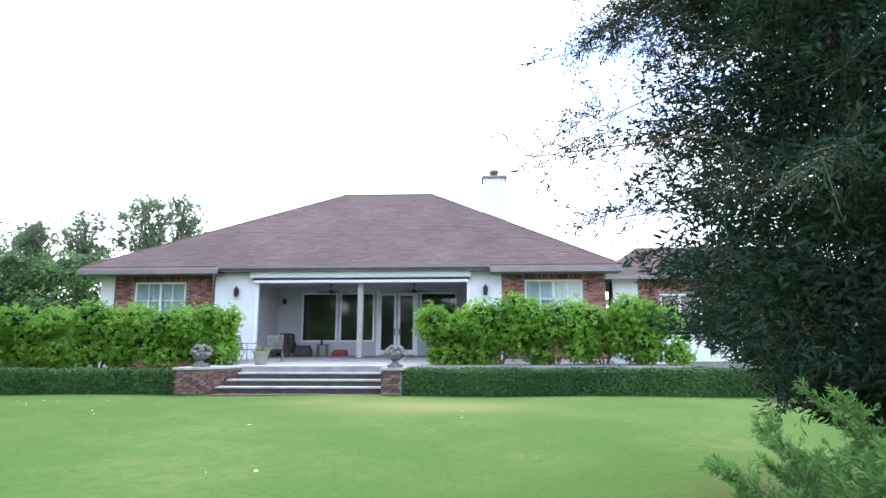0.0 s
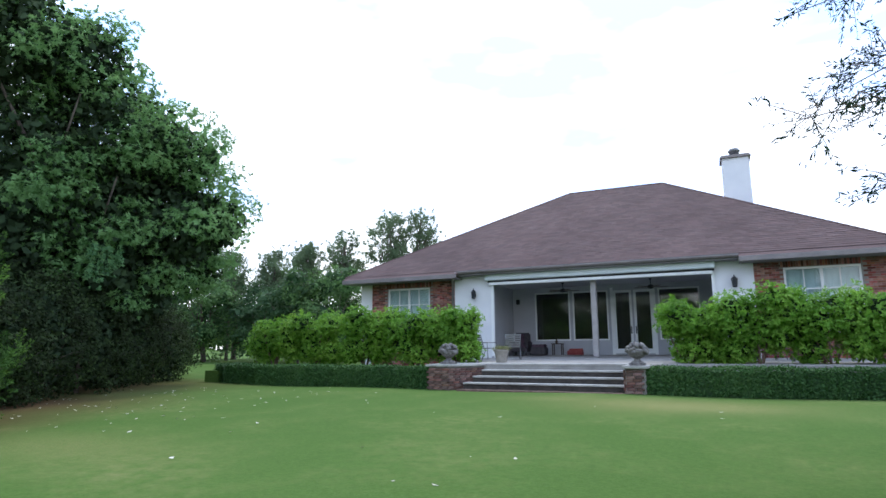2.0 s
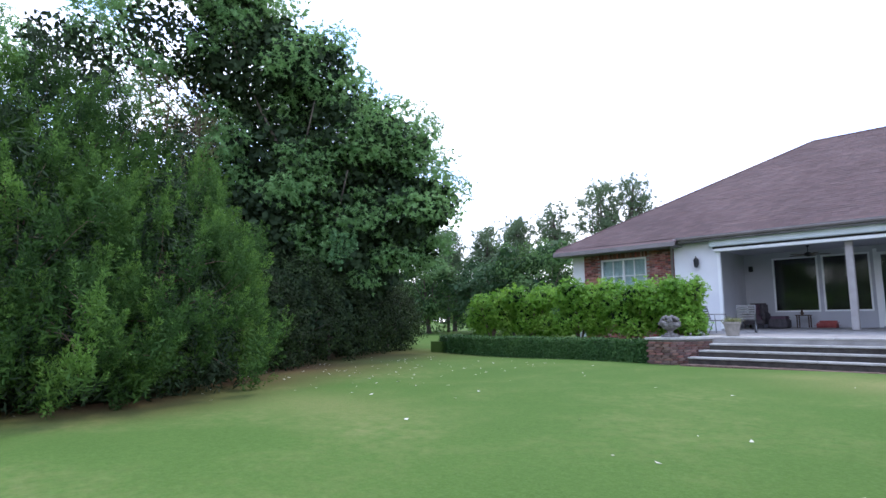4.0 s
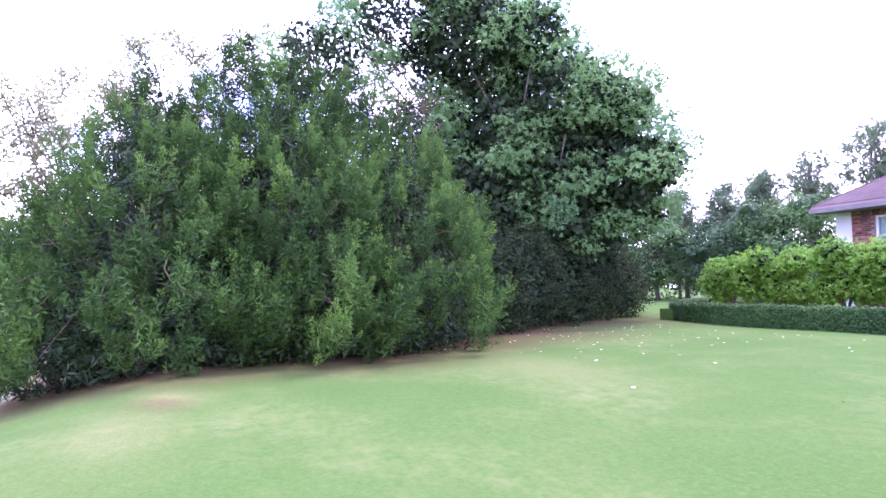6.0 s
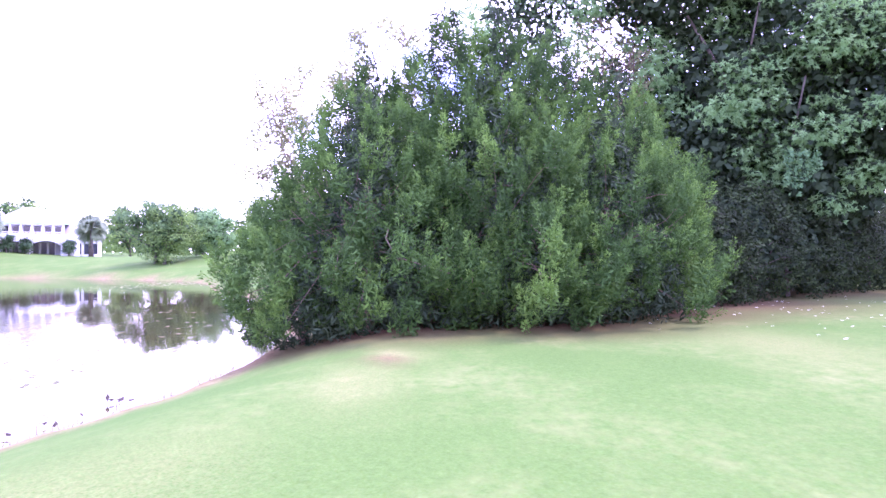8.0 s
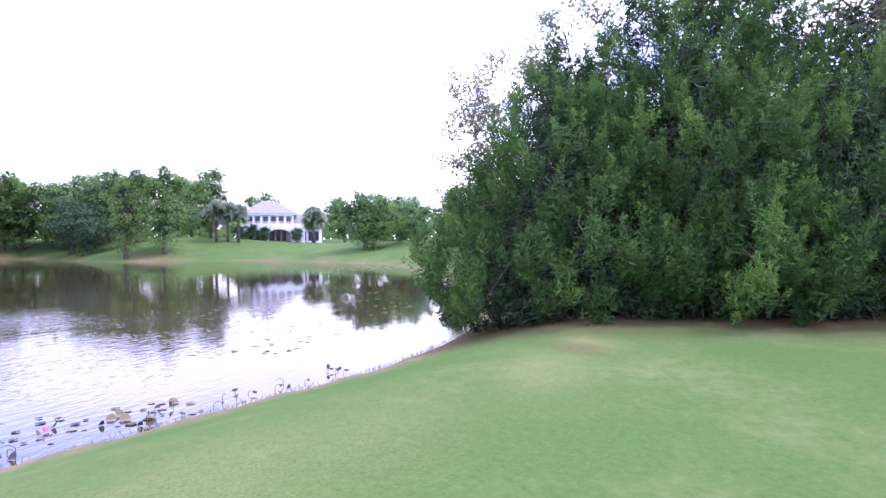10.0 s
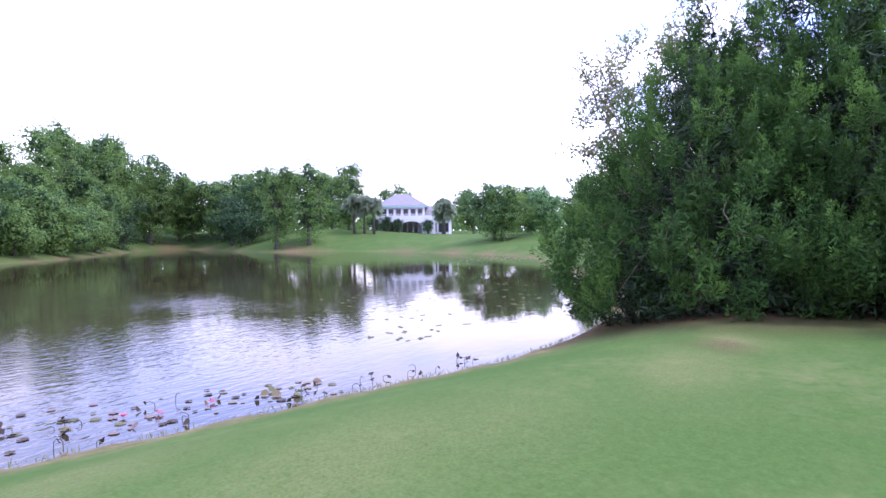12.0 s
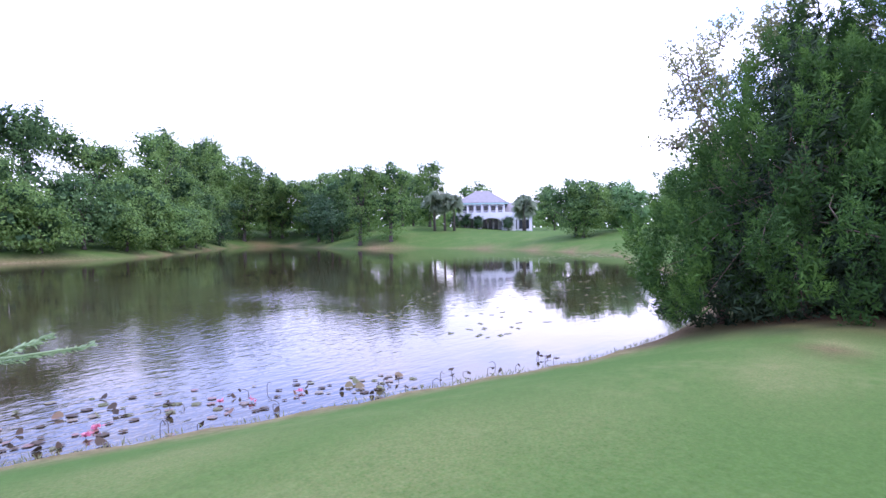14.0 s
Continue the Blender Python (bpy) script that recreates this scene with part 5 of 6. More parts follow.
# near juniper beside the first viewpoint: drooping open boughs
def near_juniper():
    rng = np.random.default_rng(101)
    fx, fy = 3.62, 5.15
    ob = empty("large_juniper", (fx, fy, 0.1), "large open juniper with dark feathery drooping boughs", "juniper")
    bm = bmesh.new()
    tube(bm, [(fx, fy, -0.2), (fx + 0.05, fy, 1.5), (fx - 0.1, fy + 0.1, 4.0), (fx, fy + 0.2, 7.5)], [0.22, 0.17, 0.12, 0.04], 10)
    part("trunk", bm, M_TWIG, ob, smooth=True)
    bm = bmesh.new()
    P, D = [], []
    for i in range(150):
        h = rng.uniform(0.9, 7.2)
        a = rng.uniform(0, 6.283)
        ln = (3.4 - 0.12 * h) * rng.uniform(0.6, 1.06)
        if h < 2.0:
            ln *= 0.7
        s = np.array([fx, fy + 0.05, h])
        e = s + np.array([math.cos(a) * ln, math.sin(a) * ln, 0.22 * ln * rng.uniform(-0.9, 1.0)])
        m = (s + e) / 2 + np.array([0, 0, 0.16 * ln])
        tube(bm, [tuple(s), tuple(m), tuple(e)], [0.024, 0.011, 0.003], 6, cap=False)
        for k in range(44):
            u = rng.uniform(0.18, 1.0)
            b = (1 - u) ** 2 * s + 2 * u * (1 - u) * (2 * m - (s + e) / 2) + u * u * e
            tl = rng.uniform(0.2, 0.5)
            t = b + unit(np.array([math.cos(a), math.sin(a), 0]) * 0.7 + rng.normal(0, 0.75, 3) + np.array([0, 0, -0.2])) * tl
            tube(bm, [tuple(b), tuple(t)], [0.005, 0.0015], 3, cap=False)
            w = np.linspace(0.1, 1.0, 32)[:, None]
            P.append(b + (t - b) * w + rng.normal(0, 0.02, (32, 3)))
            D.append(np.tile(unit(t - b), (32, 1)) + np.array([0, 0, -0.15]))
    tagged(part("branch_work", bm, M_TWIG, ob, smooth=True), kind="stuff")
    P, D = np.vstack(P), np.vstack(D)
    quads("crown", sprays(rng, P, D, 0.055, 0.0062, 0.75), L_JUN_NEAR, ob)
    # dense inner sprays round the trunk, in the same shade-darkened leaf
    n = 200000
    a, h, u = rng.uniform(0, 6.283, n), rng.uniform(0.7, 7.0, n), rng.random(n) ** 0.6
    q = (2.3 - 0.1 * h) * np.clip((h - 0.5) / 1.3, 0.25, 1) * u * (1 + 0.14 * np.sin(5 * a + 1.7 * h) + 0.12 * np.sin(9 * h + 2 * a))
    c = np.column_stack([fx + 0.25 + q * np.cos(a), fy + q * np.sin(a), h])
    w = unit(np.column_stack([np.cos(a), np.sin(a), rng.normal(-0.1, 0.5, n)]))
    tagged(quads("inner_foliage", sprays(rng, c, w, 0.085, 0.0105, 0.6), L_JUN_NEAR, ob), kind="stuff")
    return ob


near_juniper()
# young juniper at the foot of it, with light green fronds
def fronds(name, label, roots, seed, leaf_m, length=0.09, width=0.008, per=26):
    rng = np.random.default_rng(seed)
    ob = empty(name, roots[0][0], label, "juniper")
    bm = bmesh.new()
    P, D = [], []
    for a, b in roots:
        a, b = np.array(a, float), np.array(b, float)
        m = (a + b) / 2 + np.array([0, 0, 0.06])
        tube(bm, [tuple(a), tuple(m), tuple(b)], [0.012, 0.008, 0.003], 5, cap=False)
        L = np.linalg.norm(b - a)
        for k in range(int(14 + L * 22)):
            u = rng.uniform(0.15, 1.0)
            s = a + (b - a) * u + np.array([0, 0, 0.12 * u * (1 - u)])
            d = unit(unit(b - a) + rng.normal(0, 0.45, 3))
            tl = rng.uniform(0.08, 0.22) * (1.25 - u * 0.7)
            w = np.linspace(0.05, 1.0, per)[:, None]
            P.append(s + d * tl * w + rng.normal(0, 0.004, (per, 3)))
            D.append(np.tile(d, (per, 1)))
    part("stem", bm, M_TWIG, ob, smooth=True)
    P, D = np.vstack(P), np.vstack(D)
    quads("foliage", sprays(rng, P, D, length * 0.5, width * 0.6, 0.6), leaf_m, ob)
    return ob


rng = np.random.default_rng(111)
roots = []
for i in range(64):
    a = rng.uniform(1.6, 4.7)
    l = rng.uniform(0.5, 1.25)
    s = (2.45 + rng.uniform(-0.35, 0.6), 3.25 + rng.uniform(-0.6, 0.9), 0.12 + rng.uniform(0, 0.3))
    roots.append((s, (s[0] + math.cos(a) * l * 0.7, s[1] + math.sin(a) * l * 0.5, s[2] + l * rng.uniform(0.35, 0.85))))
fronds("young_juniper", "young light green juniper with feathery fronds", roots, 112, L_YOUNG)

# background: woods left of the house, pines above its roof
def far_tree(x, y, h, w, leaf_m, seed, label, clumps=260, per=26, leaf=0.22, name="tree", group="background trees"):
    rng = np.random.default_rng(seed)
    z = gz(x, y)
    blobs = [(x + rng.uniform(-0.62, 0.62) * w, y + rng.uniform(-0.62, 0.62) * w, z + h * rng.uniform(0.28, 0.9), w * rng.uniform(0.25, 0.48), w * rng.uniform(0.25, 0.48), h * rng.uniform(0.10, 0.17)) for i in range(15)]
    blobs.append((x, y, z + h * 0.38, w * 0.72, w * 0.72, h * 0.36))
    # darker leaf colour inside paints the shade in the crown's gaps
    return tree(name, label, "tree", (x, y, z), (x, y, z + h * 0.45), blobs, 0.02 * h + 0.05, leaf_m, int(clumps * 1.15), per, leaf * 1.9, leaf * 0.78, seed, group, shell=0.6, ragged=0.1, tilt=0.6, up=0.7, core=0.64, cover=0.7, inner=L_DARKTREE)


def pine(x, y, h, seed, label="tall slash pine with open tufted crown"):
    rng = np.random.default_rng(seed)
    z = gz(x, y)
    ob = empty("pine", (x, y, z), label, "pine", "pines behind the house")
    c = []
    for i in range(64):
        a, u = rng.uniform(0, 6.28), rng.uniform(0.56, 1.0)
        r = h * 0.17 * rng.uniform(0.15, 1.1) * math.sqrt(max(0.05, 1 - ((u - 0.78) / 0.23) ** 2)) + 0.1
        c.append((x + r * math.cos(a), y + r * math.sin(a), z + h * u))
    limbs(rng, (x, y, z), (x, y, z + h * 0.97), [Vector(p) for p in c], 0.14, ob, M_BARK)
    c = np.array(c)
    p, d = clumped(rng, c, np.tile([0, 0, 0.4], (len(c), 1)), 13, 0.3)
    k = np.repeat(np.arange(len(p)), 18)
    quads("crown", sprays(rng, p[k], unit(d[k] + np.array([0, 0, 0.35])), 0.26, 0.024, 0.9), L_PINE, ob)
    return ob


for i, (x, y, h) in enumerate(((-31.5, 40.0, 9.6), (-29.0, 42.0, 10.6), (-36.5, 42.0, 9.6), (-25.0, 43.0, 12.4), (-22.8, 44.5, 12.6), (-40.0, 40.0, 9.5))):
    pine(x, y, h, 200 + i)
for i, (x, y, h, w) in enumerate(((-25.5, 35.5, 7.4, 3.8), (-29.0, 36.0, 6.6, 3.6), (-34.0, 37.5, 6.8, 3.6), (-38.5, 36.0, 7.4, 3.6), (-43.5, 37.0, 7.8, 4.0), (-49.0, 36.0, 8.5, 4.4), (-52.0, 31.0, 9.0, 4.4), (-42.0, 29.0, 7.4, 3.6), (-31.5, 22.5, 7.0, 3.2), (-37.0, 25.0, 8.0, 3.6),
                                     (-36.0, 46.0, 9.0, 4.6), (-44.0, 45.0, 9.0, 4.6), (-55.0, 42.0, 10.0, 5.0), (-30.0, 50.0, 8.0, 5.0), (-20.0, 52.0, 8.0, 5.0), (-58.0, 22.0, 10.0, 5.0), (-48.0, 20.0, 9.0, 4.6), (-38.0, 17.0, 8.0, 4.0))):
    far_tree(x, y, h, w, L_DARKTREE if i % 3 else L_WOODDARK, 220 + i, "dark leafy tree in the belt beyond the lawn", 200, 20, 0.18)

# ---- across the pond ----
for i, (x, y, h, w, m) in enumerate((
        (-7.39, -68.97, 15.99, 7.17, 0), (-16.36, -72.02, 16.72, 7.24, 0), (-24.98, -74.61, 14.8, 6.6, 1), (-33.37, -78.73, 14.4, 6.5, 0), (-40.95, -83.17, 15.52, 6.44, 0), (-47.79, -89.56, 17.25, 6.44, 0), (-54.06, -95.37, 18.40, 6.44, 1), (-60.33, -101.17, 20.12, 6.21, 0), (-66.61, -106.41, 20.70, 6.21, 2), (-73.46, -111.65, 20.12, 6.21, 0), (-80.89, -115.74, 18.97, 6.21, 2), (-88.38, -114.66, 17.25, 5.98, 0), (-93.05, -107.23, 13.80, 5.29, 0), (-23.44, -65.90, 5.30, 3.75, 0), (-33.35, -69.33, 5.61, 3.59, 0), (-40.20, -74.53, 5.26, 3.43, 2), (-46.72, -81.27, 5.29, 3.45, 0), (-52.42, -86.72, 5.75, 3.45, 0),
        (-20.13, -67.24, 8.84, 4.64, 0), (-28.73, -69.32, 8.38, 4.69, 1), (-35.94, -73.02, 8.17, 4.54, 0), (-42.72, -78.01, 7.82, 4.14, 1), (-49.55, -85.55, 8.05, 4.14, 0), (-56.95, -93.67, 8.62, 3.91, 1), (-66.08, -101.23, 8.62, 3.91, 3), (-77.35, -125.49, 12.65, 6.44, 0), (-87.68, -127.88, 12.07, 6.44, 1), (-96.91, -124.52, 12.07, 6.44, 0),
        (-67.72, -110.44, 19.55, 6.44, 0), (-80.34, -113.44, 17.82, 6.44, 0), (-90.13, -112.38, 14.37, 6.21, 0), (-91.93, -103.77, 14.95, 5.98, 2), (-91.47, -92.27, 13.80, 5.98, 0), (-99.47, -96.94, 14.37, 6.44, 0), (-99.60, -83.14, 12.65, 5.98, 0), (-95.87, -113.01, 12.07, 5.98, 2), (-90.24, -100.31, 11.50, 5.52, 0), (-81.14, -89.87, 9.77, 5.06, 3), (-77.19, -81.78, 8.05, 4.37, 3), (-86.89, -89.92, 12.07, 5.52, 1), (-83.55, -78.39, 12.07, 5.06, 0), (-104.01, -103.89, 12.65, 6.90, 0), (-112.19, -90.16, 12.65, 6.90, 1), (-120.45, -76.31, 11.50, 6.90, 0), (-123.06, -57.60, 10.35, 6.90, 0), (-119.90, -43.18, 9.20, 6.32, 1), (-113.15, -29.99, 8.05, 5.75, 0), (-105.15, -16.79, 8.62, 5.75, 0))):
    far_tree(x, y, h, w, (L_WOOD, L_WOODDARK, L_BRIGHT, L_DARKTREE)[m], 300 + i, ("dense leafy tree overhanging the pond", "dark green tree on the pond bank", "light green tree among the woods", "dark low tree at the water")[m], int(max(190, 4.0 * w * h)), 20, 0.23, group="woods across the pond")
far_tree(-76.19, -66.25, 14.03, 4.60, L_BRIGHT, 330, "tall light green tree beside the palms", 340, 24, 0.2)
far_tree(-72.13, -69.66, 13.80, 2.99, L_WOOD, 331, "tall thin tree with a straggling crown", 260, 24, 0.18)
far_tree(-92.82, -70.43, 12.65, 4.83, L_WOOD, 332, "round green tree behind the palms", 360, 24, 0.2)
for i, (x, y, h, w, m) in enumerate(((-76.0, -32.5, 8.4, 4.5, L_WOODDARK), (-74.41, -30.68, 7.59, 3.68, L_WOOD), (-84.0, -29.5, 7.4, 2.4, L_WOODDARK), (-80.86, -26.34, 6.90, 2.99, L_FIG), (-77.48, -19.13, 7.36, 2.99, L_WOOD), (-70.59, -13.81, 7.47, 3.45, L_FIG), (-61.38, -9.12, 7.47, 3.68, L_WOOD), (-55.55, -0.85, 8.05, 3.91, L_FIG), (-87.87, -14.69, 8.05, 4.60, L_WOOD))):
    far_tree(x, y, h, w, m, 340 + i, "rounded green tree on the far lawn", 300, 24, 0.18)


def palm(x, y, h, seed):
    rng = np.random.default_rng(seed)
    z = gz(x, y)
    ob = empty("palm", (x, y, z), "palm with a grey trunk and drooping crown", "palm", "palms by the white house")
    bm = bmesh.new()
    tube(bm, [(x, y, z - 0.1), (x + 0.1, y, z + h * 0.5), (x + 0.12, y, z + h)], [0.26, 0.2, 0.2], 8)
    part("trunk", bm, M_BARK, ob, smooth=True)
    P = []
    for i in range(64):
        a, el = rng.uniform(0, 6.28), rng.uniform(-0.9, 1.3)
        d = np.array([math.cos(a) * math.cos(el), math.sin(a) * math.cos(el), math.sin(el)])
        side = unit(np.cross(d, rng.normal(0, 1, 3)))
        L = rng.uniform(1.9, 2.8)
        c = np.array([x + 0.12, y, z + h])
        m, e = c + d * L * 0.6, c + d * L + np.array([0, 0, -0.45])
        for s in np.linspace(-1, 1, 9):
            tip = e + side * s * 0.7
            P.append([c + side * 0.02, m + side * s * 0.3 - side * 0.13, tip, m + side * s * 0.3 + side * 0.13])
    quads("crown", np.array(P), L_PALM, ob)
    return ob


for i, (x, y, h) in enumerate(((-87.12, -64.97, 5.29), (-88.29, -63.49, 5.06), (-89.69, -62.33, 5.17), (-98.30, -52.40, 5.06), (-96.01, -50.89, 4.37))):
    palm(x, y, h, 400 + i)
for i, (u, v, h) in enumerate(((-3.4, -2.6, 3.0), (-0.9, -2.8, 2.7), (5.2, -2.8, 3.0), (-5.6, -2.6, 2.4))):
    x, y = -102.85 - 0.852 * v - u * 0.523, -64.42 - 0.523 * v + u * 0.852
    far_tree(x, y, h, 1.3, L_DARKTREE, 420 + i, "dark clipped shrub before the white house", 90, 24, 0.12, "shrub", "shrubs by the white house")

# white two-storey house across the pond; u runs along its front, v away from the pond
FH, FD = Vector((-102.85, -64.42)), Vector((-0.852, -0.523))
FU = Vector((FD.y, -FD.x))
if (FU @ Vector((-0.5, 0.85))) < 0:
    FU = -FU


FSIZE, FBASE, fz = 1.1, 2.05, 1.55


def fbox(bm, u0, v0, z0, u1, v1, z1):
    pts = [fpt(u, v, 0)[:2] for u, v in ((u0, v0), (u1, v0), (u1, v1), (u0, v1))]
    prism(bm, pts, fpt(0, 0, z0)[2], fpt(0, 0, z1)[2])
    bmesh.ops.recalc_face_normals(bm, faces=bm.faces)
    return bm


def fpt(u, v, z):
    p = FH + (FU * u + FD * v) * FSIZE
    return (p.x, p.y, FBASE + (z - fz) * FSIZE)


far_house = empty("white_house", fpt(0, 4, fz), "white two-storey house with loggia and grey hip roof across the pond", "house")
M_TEAL = mat("pale_teal_fascia", (0.30, 0.48, 0.44), (0.36, 0.55, 0.50), 0.6, 2, 30, 0.05)
# white wall greyed in colour for the shade behind the columns
M_SHADE = mat("shade_toned_loggia_wall", (0.42, 0.43, 0.47), (0.50, 0.51, 0.55), 0.85, 1, 20, 0.1)


def arcade(u0, u1, z0, z1, arches, v0, v1):
    """A wall with round-headed openings (centre, half width, springing, crown) through it."""
    bm = bmesh.new()
    x = u0
    for c, w, spring, crown in arches:
        fbox(bm, x, v0, z0, c - w, v1, z1)
        n = 12
        for i in range(n):
            a, b = c - w + 2 * w * i / n, c - w + 2 * w * (i + 1) / n
            k = (a + b) / 2 - c
            fbox(bm, a, v0, spring + (crown - spring) * math.sqrt(max(0, 1 - (k / w) ** 2)), b, v1, z1)
        x = c + w
    fbox(bm, x, v0, z0, u1, v1, z1)
    return bm


part("wall", fbox(bmesh.new(), -4.2, 2.2, fz - 0.6, 4.2, 8.0, 6.9), M_SHADE, far_house, "grey shaded loggia wall")
part("wing_wall", fbox(bmesh.new(), 4.2, 1.2, fz - 0.6, 9.4, 8.0, 4.5), M_FARWALL, far_house)
part("arcade", arcade(-4.8, 6.2, fz, 4.3, [(-2.6, 1.75, 3.0, 3.95), (1.75, 1.95, 3.0, 4.0)], -1.6, -1.2), M_FARWALL, far_house, "white arcade with wide round arches")
part("balcony_slab", fbox(bmesh.new(), -4.8, -1.6, 4.3, 6.2, 2.2, 4.55), M_FARWALL, far_house)
part("balustrade", fbox(bmesh.new(), -4.8, -1.6, 4.55, 6.2, -1.45, 5.05), M_FARWALL, far_house)
part("plinth", fbox(bmesh.new(), -5.0, -2.4, fz - 0.8, 9.8, 2.2, fz), M_STONE, far_house)
roof_2 = part("roof", slab([fpt(-5.0, -0.2, 6.95), fpt(5.0, -0.2, 6.95), fpt(1.2, 4.5, 9.5), fpt(-1.2, 4.5, 9.5)], 0.15), M_TILE, far_house, "grey tiled hip roof")
part("roof_slope", slab([fpt(-5.0, 9.2, 6.95), fpt(-5.0, -0.2, 6.95), fpt(-1.2, 4.5, 9.5)], 0.15), M_TILE, roof_2)
part("roof_slope", slab([fpt(5.0, -0.2, 6.95), fpt(5.0, 9.2, 6.95), fpt(1.2, 4.5, 9.5)], 0.15), M_TILE, roof_2)
part("eave_board", fbox(bmesh.new(), -4.9, -0.24, 6.62, 4.9, -0.1, 6.86), M_TEAL, roof_2, "pale teal eave board")
part("wing_roof", slab([fpt(4.25, 0.4, 4.7), fpt(10.0, 0.4, 4.7), fpt(9.0, 5.0, 7.2), fpt(4.25, 5.0, 7.2)], 0.15), M_TILE, far_house)
part("porch_ceiling", fbox(bmesh.new(), -4.2, 0.0, 6.5, 4.2, 2.2, 6.6), M_FARWALL, far_house)
for u in (-4.1, -2.75, -1.4, 0.0, 1.4, 2.75, 4.1):
    part("column", fbox(bmesh.new(), u - 0.13, 0.0, 4.55, u + 0.13, 0.26, 6.62), M_FARWALL, far_house)
bm = bmesh.new()
fbox(bm, -4.1, 0.06, 5.35, 4.1, 0.14, 5.42)
for i in range(42):
    fbox(bm, -4.05 + i * 0.197, 0.08, 4.6, -4.0 + i * 0.197, 0.12, 5.35)
tagged(part("railing", bm, M_FARWALL, far_house), kind="stuff")
for u in (-3.4, -2.1, -0.7, 0.7, 2.1, 3.4):
    w = part("window", fbox(bmesh.new(), u - 0.42, 2.14, 4.75, u + 0.42, 2.19, 6.35), M_DARKGLASS, far_house)
    part("frame", fbox(fbox(bmesh.new(), u - 0.5, 2.1, 4.7, u - 0.42, 2.19, 6.4), u + 0.42, 2.1, 4.7, u + 0.5, 2.19, 6.4), M_FARWALL, w)
for u in (-3.3, -2.1, 0.5, 1.55, 2.6):
    w = part("glass_door", fbox(bmesh.new(), u - 0.38, 2.13, fz + 0.1, u + 0.38, 2.18, 3.8), M_DARKGLASS, far_house)
    part("frame", fbox(fbox(bmesh.new(), u - 0.5, 2.08, fz, u - 0.38, 2.18, 3.9), u + 0.38, 2.08, fz, u + 0.5, 2.18, 3.9), M_FARWALL, w)
for i in range(4):
    u = 5.0 + i * 1.15
    w = part("glass_door", fbox(bmesh.new(), u - 0.38, 1.13, fz + 0.4, u + 0.38, 1.18, 3.7), M_DARKGLASS, far_house)
    part("frame", fbox(fbox(bmesh.new(), u - 0.5, 1.08, fz, u - 0.38, 1.18, 3.8), u + 0.38, 1.08, fz, u + 0.5, 1.18, 3.8), M_FARWALL, w)
for u in (-3.0, 2.9):
    part("stair_pier", fbox(bmesh.new(), u - 0.9, -3.4, fz - 1.2, u + 0.9, -2.4, fz + 0.05), M_URN, far_house, "dark stone stair pier")
part("garden_stair", fbox(bmesh.new(), -1.9, -3.8, fz - 1.2, 1.9, -2.4, fz - 0.1), M_FARWALL, far_house)

# belt of far woods that closes the view all round
def far_woods():
    rng = np.random.default_rng(900)
    ang = rng.uniform(0, 2 * math.pi, 50000)
    r = 150 + 22 * np.sin(ang * 3 + 1) + rng.uniform(-6, 6, len(ang))
    cx, cy = -30 - r * np.sin(ang), -15 + r * np.cos(ang)
    top = 8.0 + 1.6 * np.sin(ang * 41) + 1.3 * np.sin(ang * 97 + 1) + 0.9 * np.sin(ang * 211 + 2)
    z = rng.uniform(0, 1, len(ang)) ** 0.8 * top
    p = np.column_stack([cx, cy, z + 1.2])
    out = unit(np.column_stack([-30 - cx, -15 - cy, 0 * cx]))
    ob = quads("far_woods", leaves(rng, p, out, 0.9, 0.6, 0.5, 0.5), L_WOOD)
    return tagged(ob, "distant belt of green woods behind the lawns", "woods", kind="stuff")


far_woods()

# ---- porch things ----
def lantern(x, z):
    y = FRONT - 0.12
    ob = empty("wall_lantern", (x, y, z), "black iron carriage lantern on the stucco wall", "wall lamp", "lanterns beside the porch")
    bm = boxed(x - 0.05, y - 0.02, z - 0.12, x + 0.05, y, z + 0.1, bevel=0.006)
    tube(bm, [(x, y - 0.01, z + 0.02), (x, y - 0.1, z - 0.06), (x, y - 0.16, z - 0.02)], [0.012, 0.012, 0.012], 6)
    part("bracket", bm, M_IRON, ob)
    bm = bmesh.new()
    lathe(bm, (x, y - 0.16, z - 0.22), [(0.05, 0), (0.07, 0.02), (0.075, 0.03)], 6)
    for k in range(6):
        a = math.pi / 3 * k
        tube(bm, [(x + 0.07 * math.cos(a), y - 0.16 + 0.07 * math.sin(a), z - 0.19), (x + 0.095 * math.cos(a), y - 0.16 + 0.095 * math.sin(a), z + 0.06)], [0.009, 0.009], 4)
    lathe(bm, (x, y - 0.16, z + 0.06), [(0.12, 0), (0.11, 0.02), (0.05, 0.09), (0.02, 0.11), (0.025, 0.14), (0.005, 0.17)], 6)
    part("cage", bm, M_IRON, ob)
    bm = bmesh.new()
    lathe(bm, (x, y - 0.16, z - 0.19), [(0.06, 0), (0.085, 0.25)], 6)
    part("glass", bm, M_DARKGLASS, ob)
    return ob


lantern(-9.18, 3.68)
lantern(0.61, 3.70)


